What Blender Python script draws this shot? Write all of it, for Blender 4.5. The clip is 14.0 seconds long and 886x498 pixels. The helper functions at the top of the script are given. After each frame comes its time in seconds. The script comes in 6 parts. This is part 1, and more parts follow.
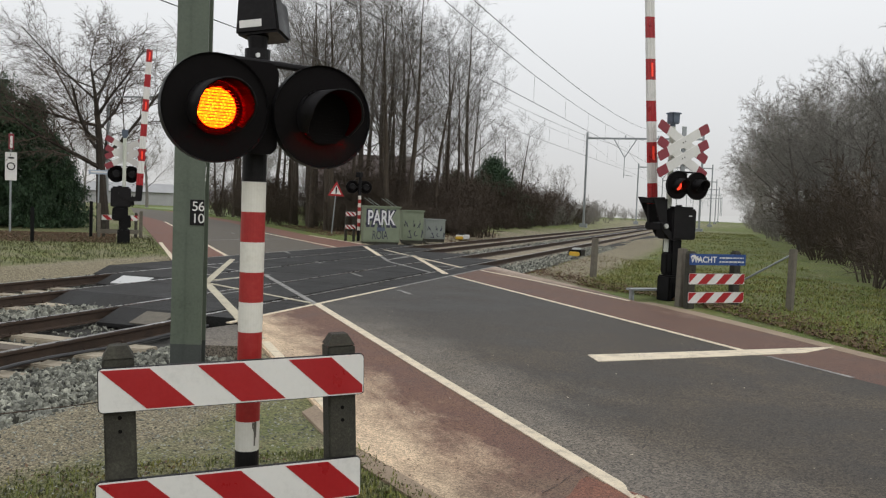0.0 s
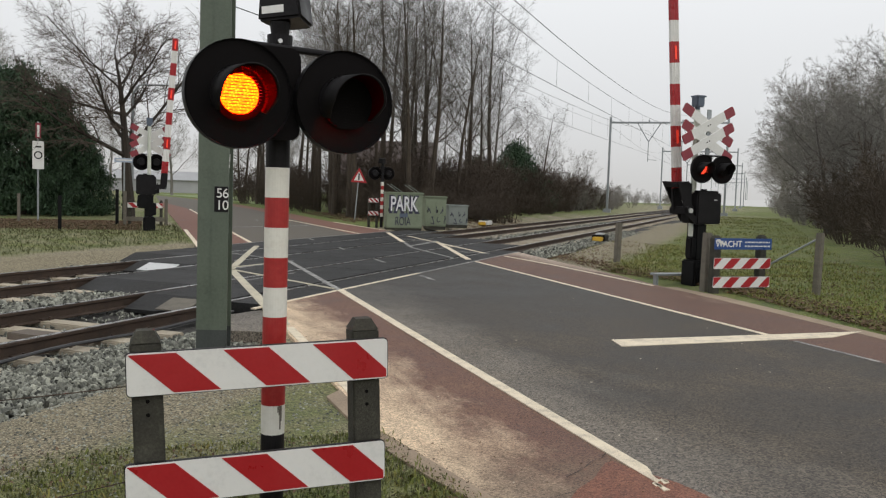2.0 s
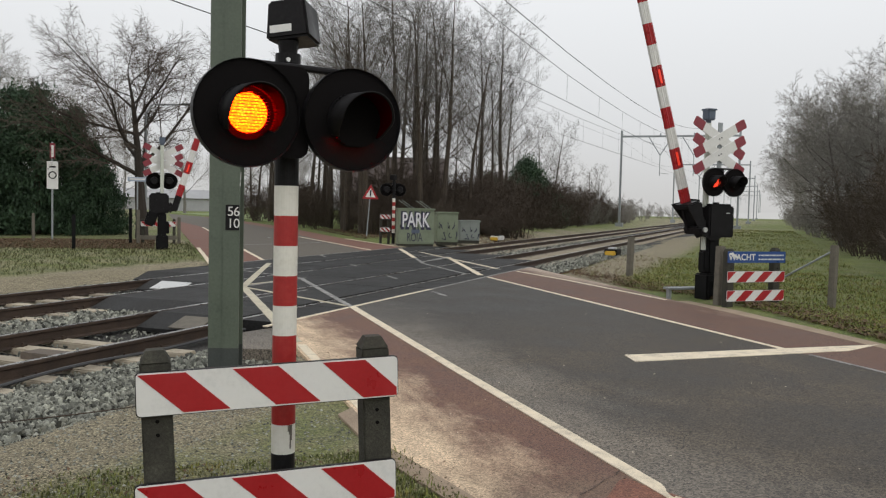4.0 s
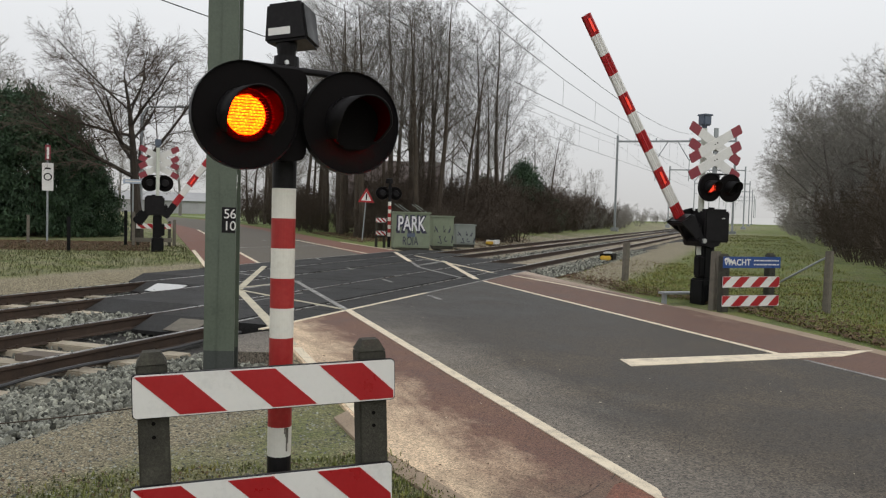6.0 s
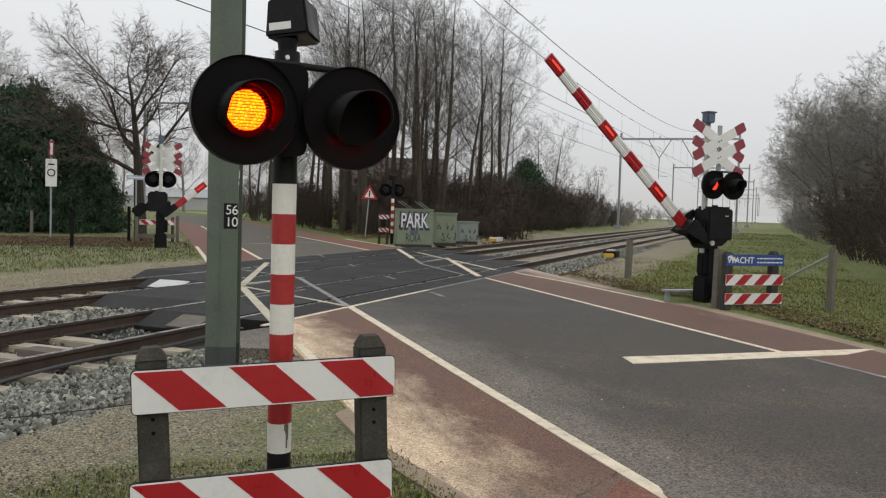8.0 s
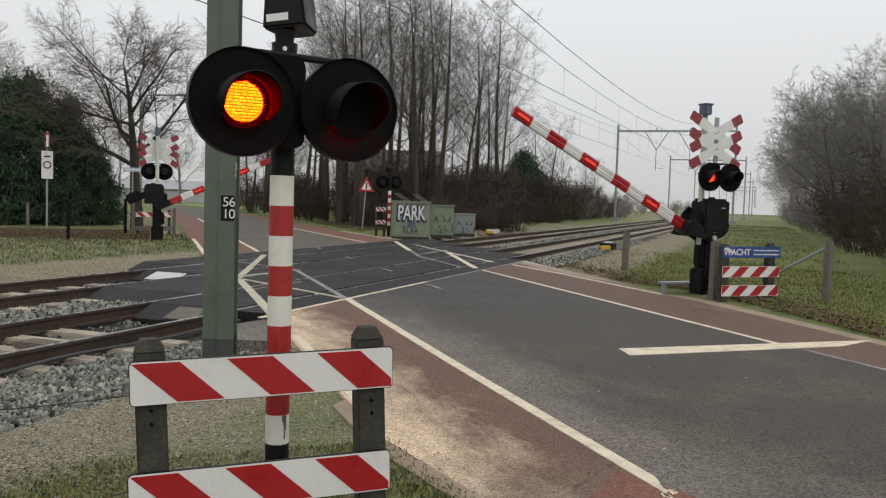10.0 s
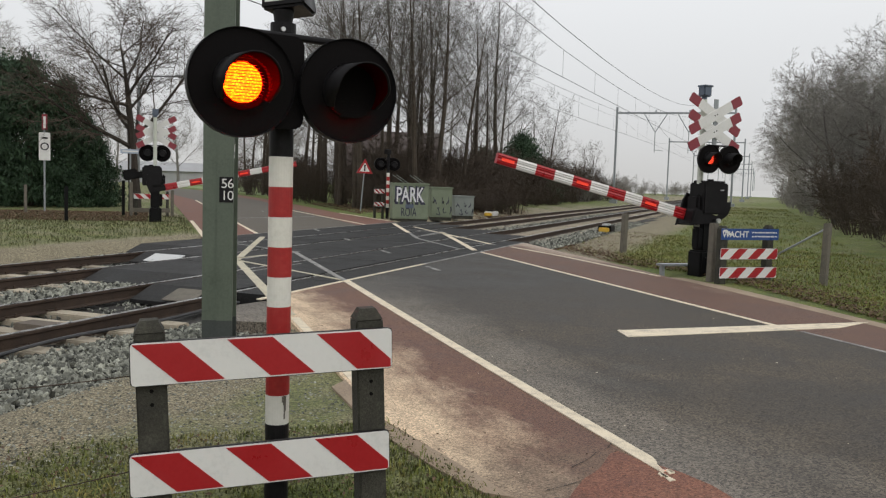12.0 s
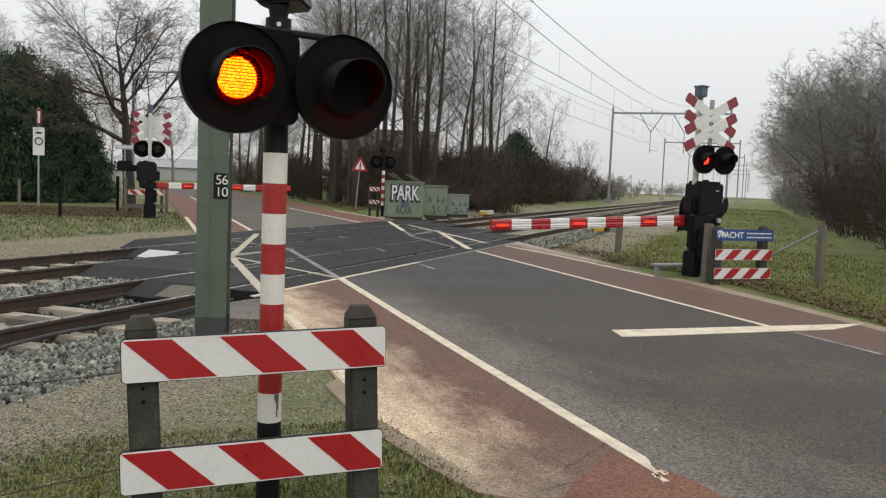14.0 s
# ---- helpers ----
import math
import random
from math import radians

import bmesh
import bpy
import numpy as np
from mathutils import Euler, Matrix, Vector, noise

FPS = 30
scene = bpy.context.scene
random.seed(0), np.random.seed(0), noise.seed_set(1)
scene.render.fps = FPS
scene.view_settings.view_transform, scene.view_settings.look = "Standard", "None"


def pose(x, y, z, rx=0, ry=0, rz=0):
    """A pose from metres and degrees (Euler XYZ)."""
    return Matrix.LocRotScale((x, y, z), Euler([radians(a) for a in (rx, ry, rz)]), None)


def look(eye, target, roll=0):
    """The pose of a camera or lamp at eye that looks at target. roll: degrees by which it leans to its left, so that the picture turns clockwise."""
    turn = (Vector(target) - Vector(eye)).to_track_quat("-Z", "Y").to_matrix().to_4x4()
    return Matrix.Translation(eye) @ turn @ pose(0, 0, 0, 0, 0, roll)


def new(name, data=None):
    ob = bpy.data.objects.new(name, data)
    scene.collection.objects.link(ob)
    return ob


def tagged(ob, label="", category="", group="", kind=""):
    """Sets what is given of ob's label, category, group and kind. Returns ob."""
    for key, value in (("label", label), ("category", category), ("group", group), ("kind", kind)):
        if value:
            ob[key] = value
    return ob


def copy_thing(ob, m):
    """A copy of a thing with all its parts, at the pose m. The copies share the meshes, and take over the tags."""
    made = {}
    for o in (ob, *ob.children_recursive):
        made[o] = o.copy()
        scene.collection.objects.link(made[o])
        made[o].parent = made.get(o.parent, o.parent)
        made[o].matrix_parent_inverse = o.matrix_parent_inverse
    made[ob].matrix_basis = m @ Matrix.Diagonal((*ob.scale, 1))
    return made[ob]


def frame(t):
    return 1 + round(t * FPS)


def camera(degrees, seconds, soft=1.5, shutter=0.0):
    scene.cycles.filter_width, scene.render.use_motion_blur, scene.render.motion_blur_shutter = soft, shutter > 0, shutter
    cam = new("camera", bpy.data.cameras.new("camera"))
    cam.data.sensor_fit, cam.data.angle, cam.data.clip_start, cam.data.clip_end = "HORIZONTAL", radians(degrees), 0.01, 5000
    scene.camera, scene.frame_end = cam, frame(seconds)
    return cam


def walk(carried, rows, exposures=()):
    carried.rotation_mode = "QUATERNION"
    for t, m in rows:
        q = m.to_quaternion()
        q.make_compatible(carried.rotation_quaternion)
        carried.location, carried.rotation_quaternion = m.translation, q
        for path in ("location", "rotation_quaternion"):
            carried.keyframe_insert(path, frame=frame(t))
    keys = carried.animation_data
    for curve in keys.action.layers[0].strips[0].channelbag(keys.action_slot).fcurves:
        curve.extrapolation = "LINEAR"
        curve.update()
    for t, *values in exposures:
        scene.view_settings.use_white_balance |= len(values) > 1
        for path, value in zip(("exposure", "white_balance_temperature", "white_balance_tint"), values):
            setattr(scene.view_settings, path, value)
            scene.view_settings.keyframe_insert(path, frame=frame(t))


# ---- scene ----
# The camera is held by hand at eye height beside the road.
PATH = [
    (0.0, -0.019, -0.022, 1.613, -20.66, -2.85, 2.20),
    (0.5, -0.017, -0.024, 1.610, -20.07, -3.30, 2.00),
    (1.0, -0.020, -0.011, 1.606, -19.93, -4.01, 2.25),
    (1.5, -0.019, -0.012, 1.606, -19.64, -4.19, 2.06),
    (2.0, -0.020, -0.024, 1.606, -19.16, -3.84, 1.84),
    (2.5, -0.009, -0.012, 1.607, -18.85, -3.33, 1.61),
    (3.0, -0.002, -0.017, 1.611, -18.25, -3.09, 1.33),
    (5.5, -0.003, -0.002, 1.610, -18.58, -2.62, 1.35),
    (6.0, -0.012, -0.012, 1.608, -18.61, -2.55, 1.57),
    (6.5, -0.016, -0.013, 1.608, -18.68, -2.46, 1.76),
    (7.0, -0.014, -0.017, 1.608, -18.61, -2.47, 1.65),
    (7.5, -0.005, -0.010, 1.608, -18.51, -2.70, 1.63),
    (8.0, 0.004, 0.001, 1.604, -18.40, -2.75, 1.74),
    (10.5, -0.001, -0.004, 1.601, -18.68, -3.45, 1.72),
    (11.0, 0.000, 0.000, 1.600, -18.70, -3.68, 1.70),
    (11.5, -0.002, -0.000, 1.597, -18.74, -4.07, 1.71),
    (12.0, -0.006, -0.007, 1.597, -18.77, -4.45, 1.77),
    (12.5, -0.006, 0.000, 1.595, -18.76, -4.75, 1.85),
    (13.0, -0.004, 0.008, 1.591, -18.76, -4.99, 1.88),
    (13.5, 0.004, 0.034, 1.593, -18.81, -5.10, 1.80),
    (14.0, 0.002, 0.015, 1.594, -19.12, -4.54, 2.25),
]
cam = camera(54.8, 14.0, soft=1.25)


def hand_pose(x, y, z, yaw, pitch, roll):
    return pose(x, y, z, 90 + pitch, 0, yaw) @ pose(0, 0, 0, 0, 0, roll)


walk(cam, [(r[0], hand_pose(*r[1:])) for r in PATH], exposures=[(0.0, 0.07), (0.3, 0.0), (0.5, -0.12), (0.8, 0.0), (1.0, 0.05), (3.0, 0.07), (5.5, -0.03), (6.0, 0.03), (8.0, 0.02), (11.0, -0.04), (11.5, -0.06), (12.0, 0.03), (12.5, 0.06), (13.5, 0.1), (14.0, 0.17)])

# ---- sky and light: a foggy, overcast winter day ----
world = bpy.data.worlds.new("overcast_sky")
scene.world = world
world.use_nodes = True
wn, wl = world.node_tree.nodes, world.node_tree.links
wn.clear()
sky = wn.new("ShaderNodeTexSky")
sky.sky_type, sky.sun_disc = "NISHITA", False
sky.sun_elevation, sky.sun_rotation = radians(28), radians(200)
sky.air_density, sky.dust_density = 1.0, 4.0
sky_grey = wn.new("ShaderNodeHueSaturation")
sky_grey.inputs["Saturation"].default_value = 0.12
sky_level = wn.new("ShaderNodeMix")
sky_level.data_type = "RGBA"
sky_level.inputs["Factor"].default_value = 0.93
sky_at, sky_axes, sky_rise, sky_ramp = wn.new("ShaderNodeTexCoord"), wn.new("ShaderNodeSeparateXYZ"), wn.new("ShaderNodeMath"), wn.new("ShaderNodeValToRGB")
sky_rise.operation = "ABSOLUTE"
wl.new(sky_at.outputs["Generated"], sky_axes.inputs["Vector"])
wl.new(sky_axes.outputs["Z"], sky_rise.inputs[0])
wl.new(sky_rise.outputs["Value"], sky_ramp.inputs["Fac"])
# pale mist at the horizon, brighter cloud above
sky_ramp.color_ramp.elements.new(0.1)
sky_ramp.color_ramp.elements[0].position, sky_ramp.color_ramp.elements[0].color = 0.0, (0.58, 0.575, 0.565, 1)
sky_ramp.color_ramp.elements[1].position, sky_ramp.color_ramp.elements[1].color = 0.1, (0.692, 0.703, 0.715, 1)
sky_ramp.color_ramp.elements[2].position, sky_ramp.color_ramp.elements[2].color = 0.3, (0.868, 0.888, 0.912, 1)
sky_gain = wn.new("ShaderNodeVectorMath")
sky_gain.operation = "SCALE"
sky_gain.inputs["Scale"].default_value = 10.6
wl.new(sky_ramp.outputs["Color"], sky_gain.inputs[0])
wl.new(sky_gain.outputs["Vector"], sky_level.inputs["B"])
sky_back = wn.new("ShaderNodeBackground")
sky_back.inputs["Strength"].default_value = 0.1
sky_out = wn.new("ShaderNodeOutputWorld")
wl.new(sky.outputs["Color"], sky_grey.inputs["Color"])
wl.new(sky_grey.outputs["Color"], sky_level.inputs["A"])
wl.new(sky_level.outputs["Result"], sky_back.inputs["Color"])
wl.new(sky_back.outputs["Background"], sky_out.inputs["Surface"])

sun = new("sun", bpy.data.lights.new("sun", "SUN"))
sun.data.energy, sun.data.angle, sun.data.color = 0.5, radians(40), (1.0, 0.96, 0.9)
sun.matrix_world = look((0, 0, 30), (-9, 14, 16))


# ---- materials ----
def material(name, stops, rough=0.8, scale=20.0, fine=120.0, bump=0.3, metal=0.0, spread=0.25, coat=0.0, detail=6.0, size=0.01):
    """A surface of two or three colours mixed by coarse stains and fine grain, with relief. scale and fine: per metre."""
    m = bpy.data.materials.new(name)
    m.use_nodes = True
    n, l = m.node_tree.nodes, m.node_tree.links
    b = n["Principled BSDF"]
    b.inputs["Metallic"].default_value = metal
    b.inputs["Coat Weight"].default_value = coat
    at = n.new("ShaderNodeTexCoord")
    big, small = n.new("ShaderNodeTexNoise"), n.new("ShaderNodeTexNoise")
    for t, s in ((big, scale), (small, fine)):
        t.inputs["Scale"].default_value = s
        t.inputs["Detail"].default_value = detail
        t.inputs["Roughness"].default_value = 0.65
        l.new(at.outputs["Object"], t.inputs["Vector"])
    mix = n.new("ShaderNodeMix")
    mix.inputs["Factor"].default_value = 0.45
    l.new(big.outputs["Fac"], mix.inputs["A"])
    l.new(small.outputs["Fac"], mix.inputs["B"])
    ramp = n.new("ShaderNodeValToRGB")
    while len(ramp.color_ramp.elements) < len(stops):
        ramp.color_ramp.elements.new(0.5)
    for i, (e, c) in enumerate(zip(ramp.color_ramp.elements, stops)):
        e.position = 0.5 + spread * (i / max(1, len(stops) - 1) - 0.5)
        e.color = (*c, 1)
    l.new(mix.outputs["Result"], ramp.inputs["Fac"])
    rr = n.new("ShaderNodeMapRange")
    rr.inputs["From Min"].default_value, rr.inputs["From Max"].default_value = 0.3, 0.7
    rr.inputs["To Min"].default_value, rr.inputs["To Max"].default_value = max(0.05, rough - 0.12), min(1, rough + 0.1)
    l.new(big.outputs["Fac"], rr.inputs["Value"])
    l.new(rr.outputs["Result"], b.inputs["Roughness"])
    l.new(ramp.outputs["Color"], b.inputs["Base Color"])
    if bump:
        bp = n.new("ShaderNodeBump")
        bp.inputs["Strength"].default_value, bp.inputs["Distance"].default_value = bump, size
        l.new(small.outputs["Fac"], bp.inputs["Height"])
        l.new(bp.outputs["Normal"], b.inputs["Normal"])
    return m


def vary(m, low=0.75, high=1.2, island=False):
    """Let each piece differ a little in brightness."""
    n, l = m.node_tree.nodes, m.node_tree.links
    b = n["Principled BSDF"]
    came = b.inputs["Base Color"].links[0].from_socket
    r = n.new("ShaderNodeNewGeometry" if island else "ShaderNodeObjectInfo")
    rng = n.new("ShaderNodeMapRange")
    rng.inputs["To Min"].default_value, rng.inputs["To Max"].default_value = low, high
    l.new(r.outputs["Random Per Island" if island else "Random"], rng.inputs["Value"])
    hsv = n.new("ShaderNodeHueSaturation")
    l.new(rng.outputs["Result"], hsv.inputs["Value"])
    l.new(came, hsv.inputs["Color"])
    l.new(hsv.outputs["Color"], b.inputs["Base Color"])
    return m


def overlay(m, colour, axis, start, end, scale=1.2, amount=1.0, threshold=0.5, detail=8.0):
    """A stain of another colour that thins out along one axis of the thing, broken up by noise."""
    n, l = m.node_tree.nodes, m.node_tree.links
    b = n["Principled BSDF"]
    came = b.inputs["Base Color"].links[0].from_socket
    at, sep, rng, noi = n.new("ShaderNodeTexCoord"), n.new("ShaderNodeSeparateXYZ"), n.new("ShaderNodeMapRange"), n.new("ShaderNodeTexNoise")
    noi.inputs["Scale"].default_value, noi.inputs["Detail"].default_value, noi.inputs["Roughness"].default_value = scale, detail, 0.7
    l.new(at.outputs["Object"], sep.inputs["Vector"])
    # traffic draws a stain out along the road
    drawn = n.new("ShaderNodeMapping")
    drawn.inputs["Scale"].default_value = (1, 0.4, 1) if axis == "X" else (1, 1, 1)
    l.new(at.outputs["Object"], drawn.inputs["Vector"])
    l.new(drawn.outputs["Vector"], noi.inputs["Vector"])
    rng.inputs["From Min"].default_value, rng.inputs["From Max"].default_value = start, end
    rng.inputs["To Min"].default_value, rng.inputs["To Max"].default_value = 0.5, -0.5
    l.new(sep.outputs[axis], rng.inputs["Value"])
    add = n.new("ShaderNodeMath")
    l.new(rng.outputs["Result"], add.inputs[0])
    l.new(noi.outputs["Fac"], add.inputs[1])
    cut = n.new("ShaderNodeMapRange")
    cut.inputs["From Min"].default_value, cut.inputs["From Max"].default_value = threshold - 0.1, threshold + 0.35
    cut.inputs["To Max"].default_value = amount
    l.new(add.outputs["Value"], cut.inputs["Value"])
    mix = n.new("ShaderNodeMix")
    mix.data_type = "RGBA"
    mix.inputs["B"].default_value = (*colour, 1)
    l.new(cut.outputs["Result"], mix.inputs["Factor"])
    l.new(came, mix.inputs["A"])
    l.new(mix.outputs["Result"], b.inputs["Base Color"])
    return m


def speckle(m, scale=120.0, low=0.6, high=1.45, bump=0.5):
    """Small grains of stone, each with its own brightness, slightly proud of the binder."""
    n, l = m.node_tree.nodes, m.node_tree.links
    b = n["Principled BSDF"]
    came = b.inputs["Base Color"].links[0].from_socket
    at, cells, sep, rng, hsv = n.new("ShaderNodeTexCoord"), n.new("ShaderNodeTexVoronoi"), n.new("ShaderNodeSeparateColor"), n.new("ShaderNodeMapRange"), n.new("ShaderNodeHueSaturation")
    cells.inputs["Scale"].default_value = scale
    l.new(at.outputs["Object"], cells.inputs["Vector"])
    l.new(cells.outputs["Color"], sep.inputs["Color"])
    l.new(sep.outputs["Red"], rng.inputs["Value"])
    rng.inputs["To Min"].default_value, rng.inputs["To Max"].default_value = low, high
    l.new(rng.outputs["Result"], hsv.inputs["Value"])
    l.new(came, hsv.inputs["Color"])
    l.new(hsv.outputs["Color"], b.inputs["Base Color"])
    return m


def glowing(name, colour, strength):
    m = bpy.data.materials.new(name)
    m.use_nodes = True
    n, l = m.node_tree.nodes, m.node_tree.links
    b = n["Principled BSDF"]
    b.inputs["Base Color"].default_value = (*colour, 1)
    b.inputs["Roughness"].default_value = 0.3
    cells = n.new("ShaderNodeTexVoronoi")
    cells.inputs["Scale"].default_value = 110
    rng = n.new("ShaderNodeMapRange")
    rng.inputs["From Max"].default_value = 0.6
    rng.inputs["To Min"].default_value, rng.inputs["To Max"].default_value = strength * 1.5, strength * 0.45
    at = n.new("ShaderNodeTexCoord")
    l.new(at.outputs["Object"], cells.inputs["Vector"])
    l.new(cells.outputs["Distance"], rng.inputs["Value"])
    b.inputs["Emission Color"].default_value = (*colour, 1)
    l.new(rng.outputs["Result"], b.inputs["Emission Strength"])
    return m


ASPHALT = material("asphalt", [(0.02746, 0.02176, 0.01582), (0.04992, 0.03969, 0.02898), (0.08736, 0.06938, 0.04876)], 0.75, 0.9, 75, 0.5, spread=0.2, size=0.006)
overlay(ASPHALT, (0.2, 0.172, 0.138), "X", 2.4, 5.6, 1.1, 0.75, 0.6)
overlay(ASPHALT, (0.035, 0.034, 0.033), "Y", 13.0, 5.0, 0.45, 0.6, 0.62)
ASPHALT_FAR = material("asphalt_pale", [(0.07124, 0.06037, 0.04609), (0.1037, 0.08859, 0.0679), (0.1425, 0.1213, 0.09209)], 0.8, 0.7, 140, 0.4, spread=0.35)
RED_LANE = material("red_asphalt", [(0.1306, 0.05894, 0.04086), (0.1767, 0.07757, 0.05283), (0.2229, 0.1085, 0.07218)], 0.8, 1.1, 170, 0.5, spread=0.35, size=0.006)
RED_LANE_DUSTY = material("red_asphalt_dusty", [(0.1044, 0.0528, 0.03663), (0.1413, 0.06947, 0.04734), (0.1719, 0.09452, 0.06246)], 0.8, 1.1, 80, 0.5, spread=0.22, size=0.006)
overlay(RED_LANE_DUSTY, (0.66, 0.50, 0.335), "X", 1.0, 2.75, 3.2, 0.95, 0.34)
overlay(RED_LANE_DUSTY, (0.15, 0.108, 0.076), "Y", 3.7, 5.7, 2.2, 0.8, 0.5)
RED_LANE_RIGHT = material("red_asphalt_edge", [(0.09245, 0.04945, 0.03537), (0.125, 0.065, 0.04572), (0.152, 0.08846, 0.0603)], 0.8, 1.1, 80, 0.5, spread=0.22, size=0.006)
overlay(RED_LANE_RIGHT, (0.45, 0.36, 0.28), "X", 9.6, 7.6, 1.4, 0.85, 0.62)
RED_PATCH = material("red_asphalt_fresh", [(0.1417, 0.05308, 0.0325), (0.1871, 0.07431, 0.04544), (0.2155, 0.1009, 0.0649)], 0.8, 1.5, 80, 0.5, spread=0.22, size=0.006)
DECK = material("crossing_panel", [(0.01271, 0.01234, 0.01209), (0.01903, 0.01848, 0.01786), (0.03044, 0.02883, 0.02666)], 0.7, 1.2, 90, 0.35, spread=0.22)
vary(DECK, 0.8, 1.2)
DECK.node_tree.nodes["Principled BSDF"].inputs["Specular IOR Level"].default_value = 0.25
ROAD_WHITE = material("road_paint", [(0.3787, 0.32, 0.24), (0.7358, 0.635, 0.475), (0.844, 0.735, 0.555)], 0.7, 6, 90, 0.4, spread=0.3)
ROAD_FAINT = material("road_paint_worn", [(0.0675, 0.0675, 0.0675), (0.225, 0.2175, 0.2025), (0.45, 0.435, 0.405)], 0.7, 5, 60, 0.3, spread=0.22)
ROAD_YELLOWED = material("road_paint_yellowed", [(0.3, 0.2716, 0.216), (0.52, 0.4656, 0.342), (0.62, 0.5626, 0.423)], 0.7, 5, 60, 0.3, spread=0.3)
KERB_SAND = material("sandy_shoulder", [(0.1926, 0.1403, 0.0999), (0.3152, 0.238, 0.1678), (0.4027, 0.3145, 0.2317)], 0.95, 1.5, 60, 0.6, spread=0.35, size=0.012)
RAIL_RUST = material("rusty_rail", [(0.0228, 0.0143, 0.0104), (0.0553, 0.0358, 0.0247), (0.0975, 0.065, 0.0455)], 0.75, 5, 70, 0.3, 0.2, 0.4)
RAIL_HEAD = material("polished_rail", [(0.3, 0.29, 0.28), (0.45, 0.44, 0.43)], 0.3, 6, 80, 0.05, 0.9, 0.4)
SLEEPER = material("concrete_sleeper", [(0.241, 0.198, 0.1438), (0.4172, 0.36, 0.2707), (0.5099, 0.45, 0.3553)], 0.9, 6, 60, 0.4, spread=0.35)
vary(SLEEPER, 0.75, 1.15)
WOOD_BLOCK = material("old_timber", [(0.09, 0.07, 0.055), (0.17, 0.14, 0.11)], 0.9, 6, 60, 0.5, spread=0.4)
STONE = material("ballast_stone", [(0.09236, 0.09374, 0.08034), (0.1989, 0.2018, 0.1699), (0.3127, 0.3098, 0.2533)], 0.9, 9, 70, 0.4, spread=0.25)
vary(STONE, 0.15, 1.9, island=True)
STONE_PIECE = material("loose_stone", [(0.107, 0.1086, 0.0931), (0.222, 0.2249, 0.1896), (0.3215, 0.318, 0.2595)], 0.9, 12, 70, 0.4, spread=0.35)
vary(STONE_PIECE, 0.55, 1.35)
# darker than the stones: shade of the gaps is put into this colour
SHADED_BED = material("ballast_bed", [(0.018, 0.0165, 0.014), (0.05, 0.047, 0.042), (0.1, 0.094, 0.083)], 0.95, 9, 28, 1.0, spread=0.3, size=0.05)
CONCRETE = material("mossy_concrete", [(0.0195, 0.0184, 0.0135), (0.0433, 0.0407, 0.03), (0.0822, 0.0793, 0.0619)], 0.95, 7, 90, 0.6, spread=0.35)
POST_WOOD = material("weathered_post", [(0.0773, 0.0675, 0.0529), (0.1468, 0.1312, 0.1057), (0.2163, 0.195, 0.1551)], 0.9, 8, 80, 0.5, spread=0.4)
WHITE = material("white_reflective", [(0.5704, 0.5618, 0.5359), (0.7176, 0.7068, 0.6765), (0.7544, 0.7431, 0.7117)], 0.35, 3, 40, 0.02, spread=0.5)
RED = material("red_reflective", [(0.2916, 0.0083, 0.0125), (0.3611, 0.0125, 0.0174), (0.3889, 0.0208, 0.0243)], 0.35, 4, 60, 0.02, spread=0.5)
RED_FADED = material("red_faded", [(0.18, 0.024, 0.036), (0.24, 0.03, 0.0432), (0.27, 0.06, 0.072)], 0.5, 6, 60, 0.05, spread=0.4)
WHITE_PAINT = material("white_pole_paint", [(0.64, 0.615, 0.54), (0.7267, 0.703, 0.6273), (0.7752, 0.7505, 0.6803)], 0.45, 5, 40, 0.04, spread=0.35)
RED_PAINT = material("red_pole_paint", [(0.27, 0.0112, 0.0112), (0.3525, 0.0165, 0.015), (0.39, 0.0375, 0.03)], 0.45, 5, 40, 0.04, spread=0.4)
BLACK_PAINT = material("black_paint", [(0.0075, 0.007, 0.0075), (0.0135, 0.0125, 0.0133), (0.022, 0.021, 0.021)], 0.45, 6, 50, 0.05, spread=0.5)
BLACK_MATT = material("black_matt", [(0.0054, 0.0048, 0.00504), (0.0096, 0.0084, 0.0084)], 0.6, 6, 80, 0.08, spread=0.5)
BLACK_IRON = material("black_iron", [(0.003, 0.003, 0.0035), (0.007, 0.007, 0.0075), (0.015, 0.014, 0.013)], 0.5, 9, 60, 0.15, spread=0.5)
GREEN_STEEL = material("grey_green_steel", [(0.05976, 0.07688, 0.05533), (0.09194, 0.1141, 0.08413), (0.115, 0.1389, 0.1041)], 0.55, 2.5, 40, 0.08, spread=0.4)
GREEN_DARK = material("tarred_foot", [(0.03, 0.036, 0.033), (0.06, 0.068, 0.062)], 0.7, 6, 50, 0.2, spread=0.4)
GALVANISED = material("galvanised_steel", [(0.26, 0.28, 0.29), (0.38, 0.4, 0.41)], 0.5, 6, 60, 0.05, 0.5, 0.4)
GREY_PLATE = material("bare_metal_plate", [(0.5, 0.5, 0.49), (0.72, 0.72, 0.7)], 0.35, 10, 60, 0.05, 0.7, 0.4)
HORN_BLUE = material("blue_grey_enamel", [(0.07, 0.09, 0.13), (0.11, 0.136, 0.18)], 0.5, 5, 40, 0.03, spread=0.4)
BLUE = material("blue_sign", [(0.012, 0.05, 0.19), (0.02, 0.07, 0.26)], 0.35, 4, 50, 0.02, spread=0.5)
CABINET = material("green_cabinet", [(0.1391, 0.1689, 0.108), (0.1948, 0.2297, 0.1524), (0.2366, 0.2702, 0.1905)], 0.6, 3, 40, 0.05, spread=0.4)
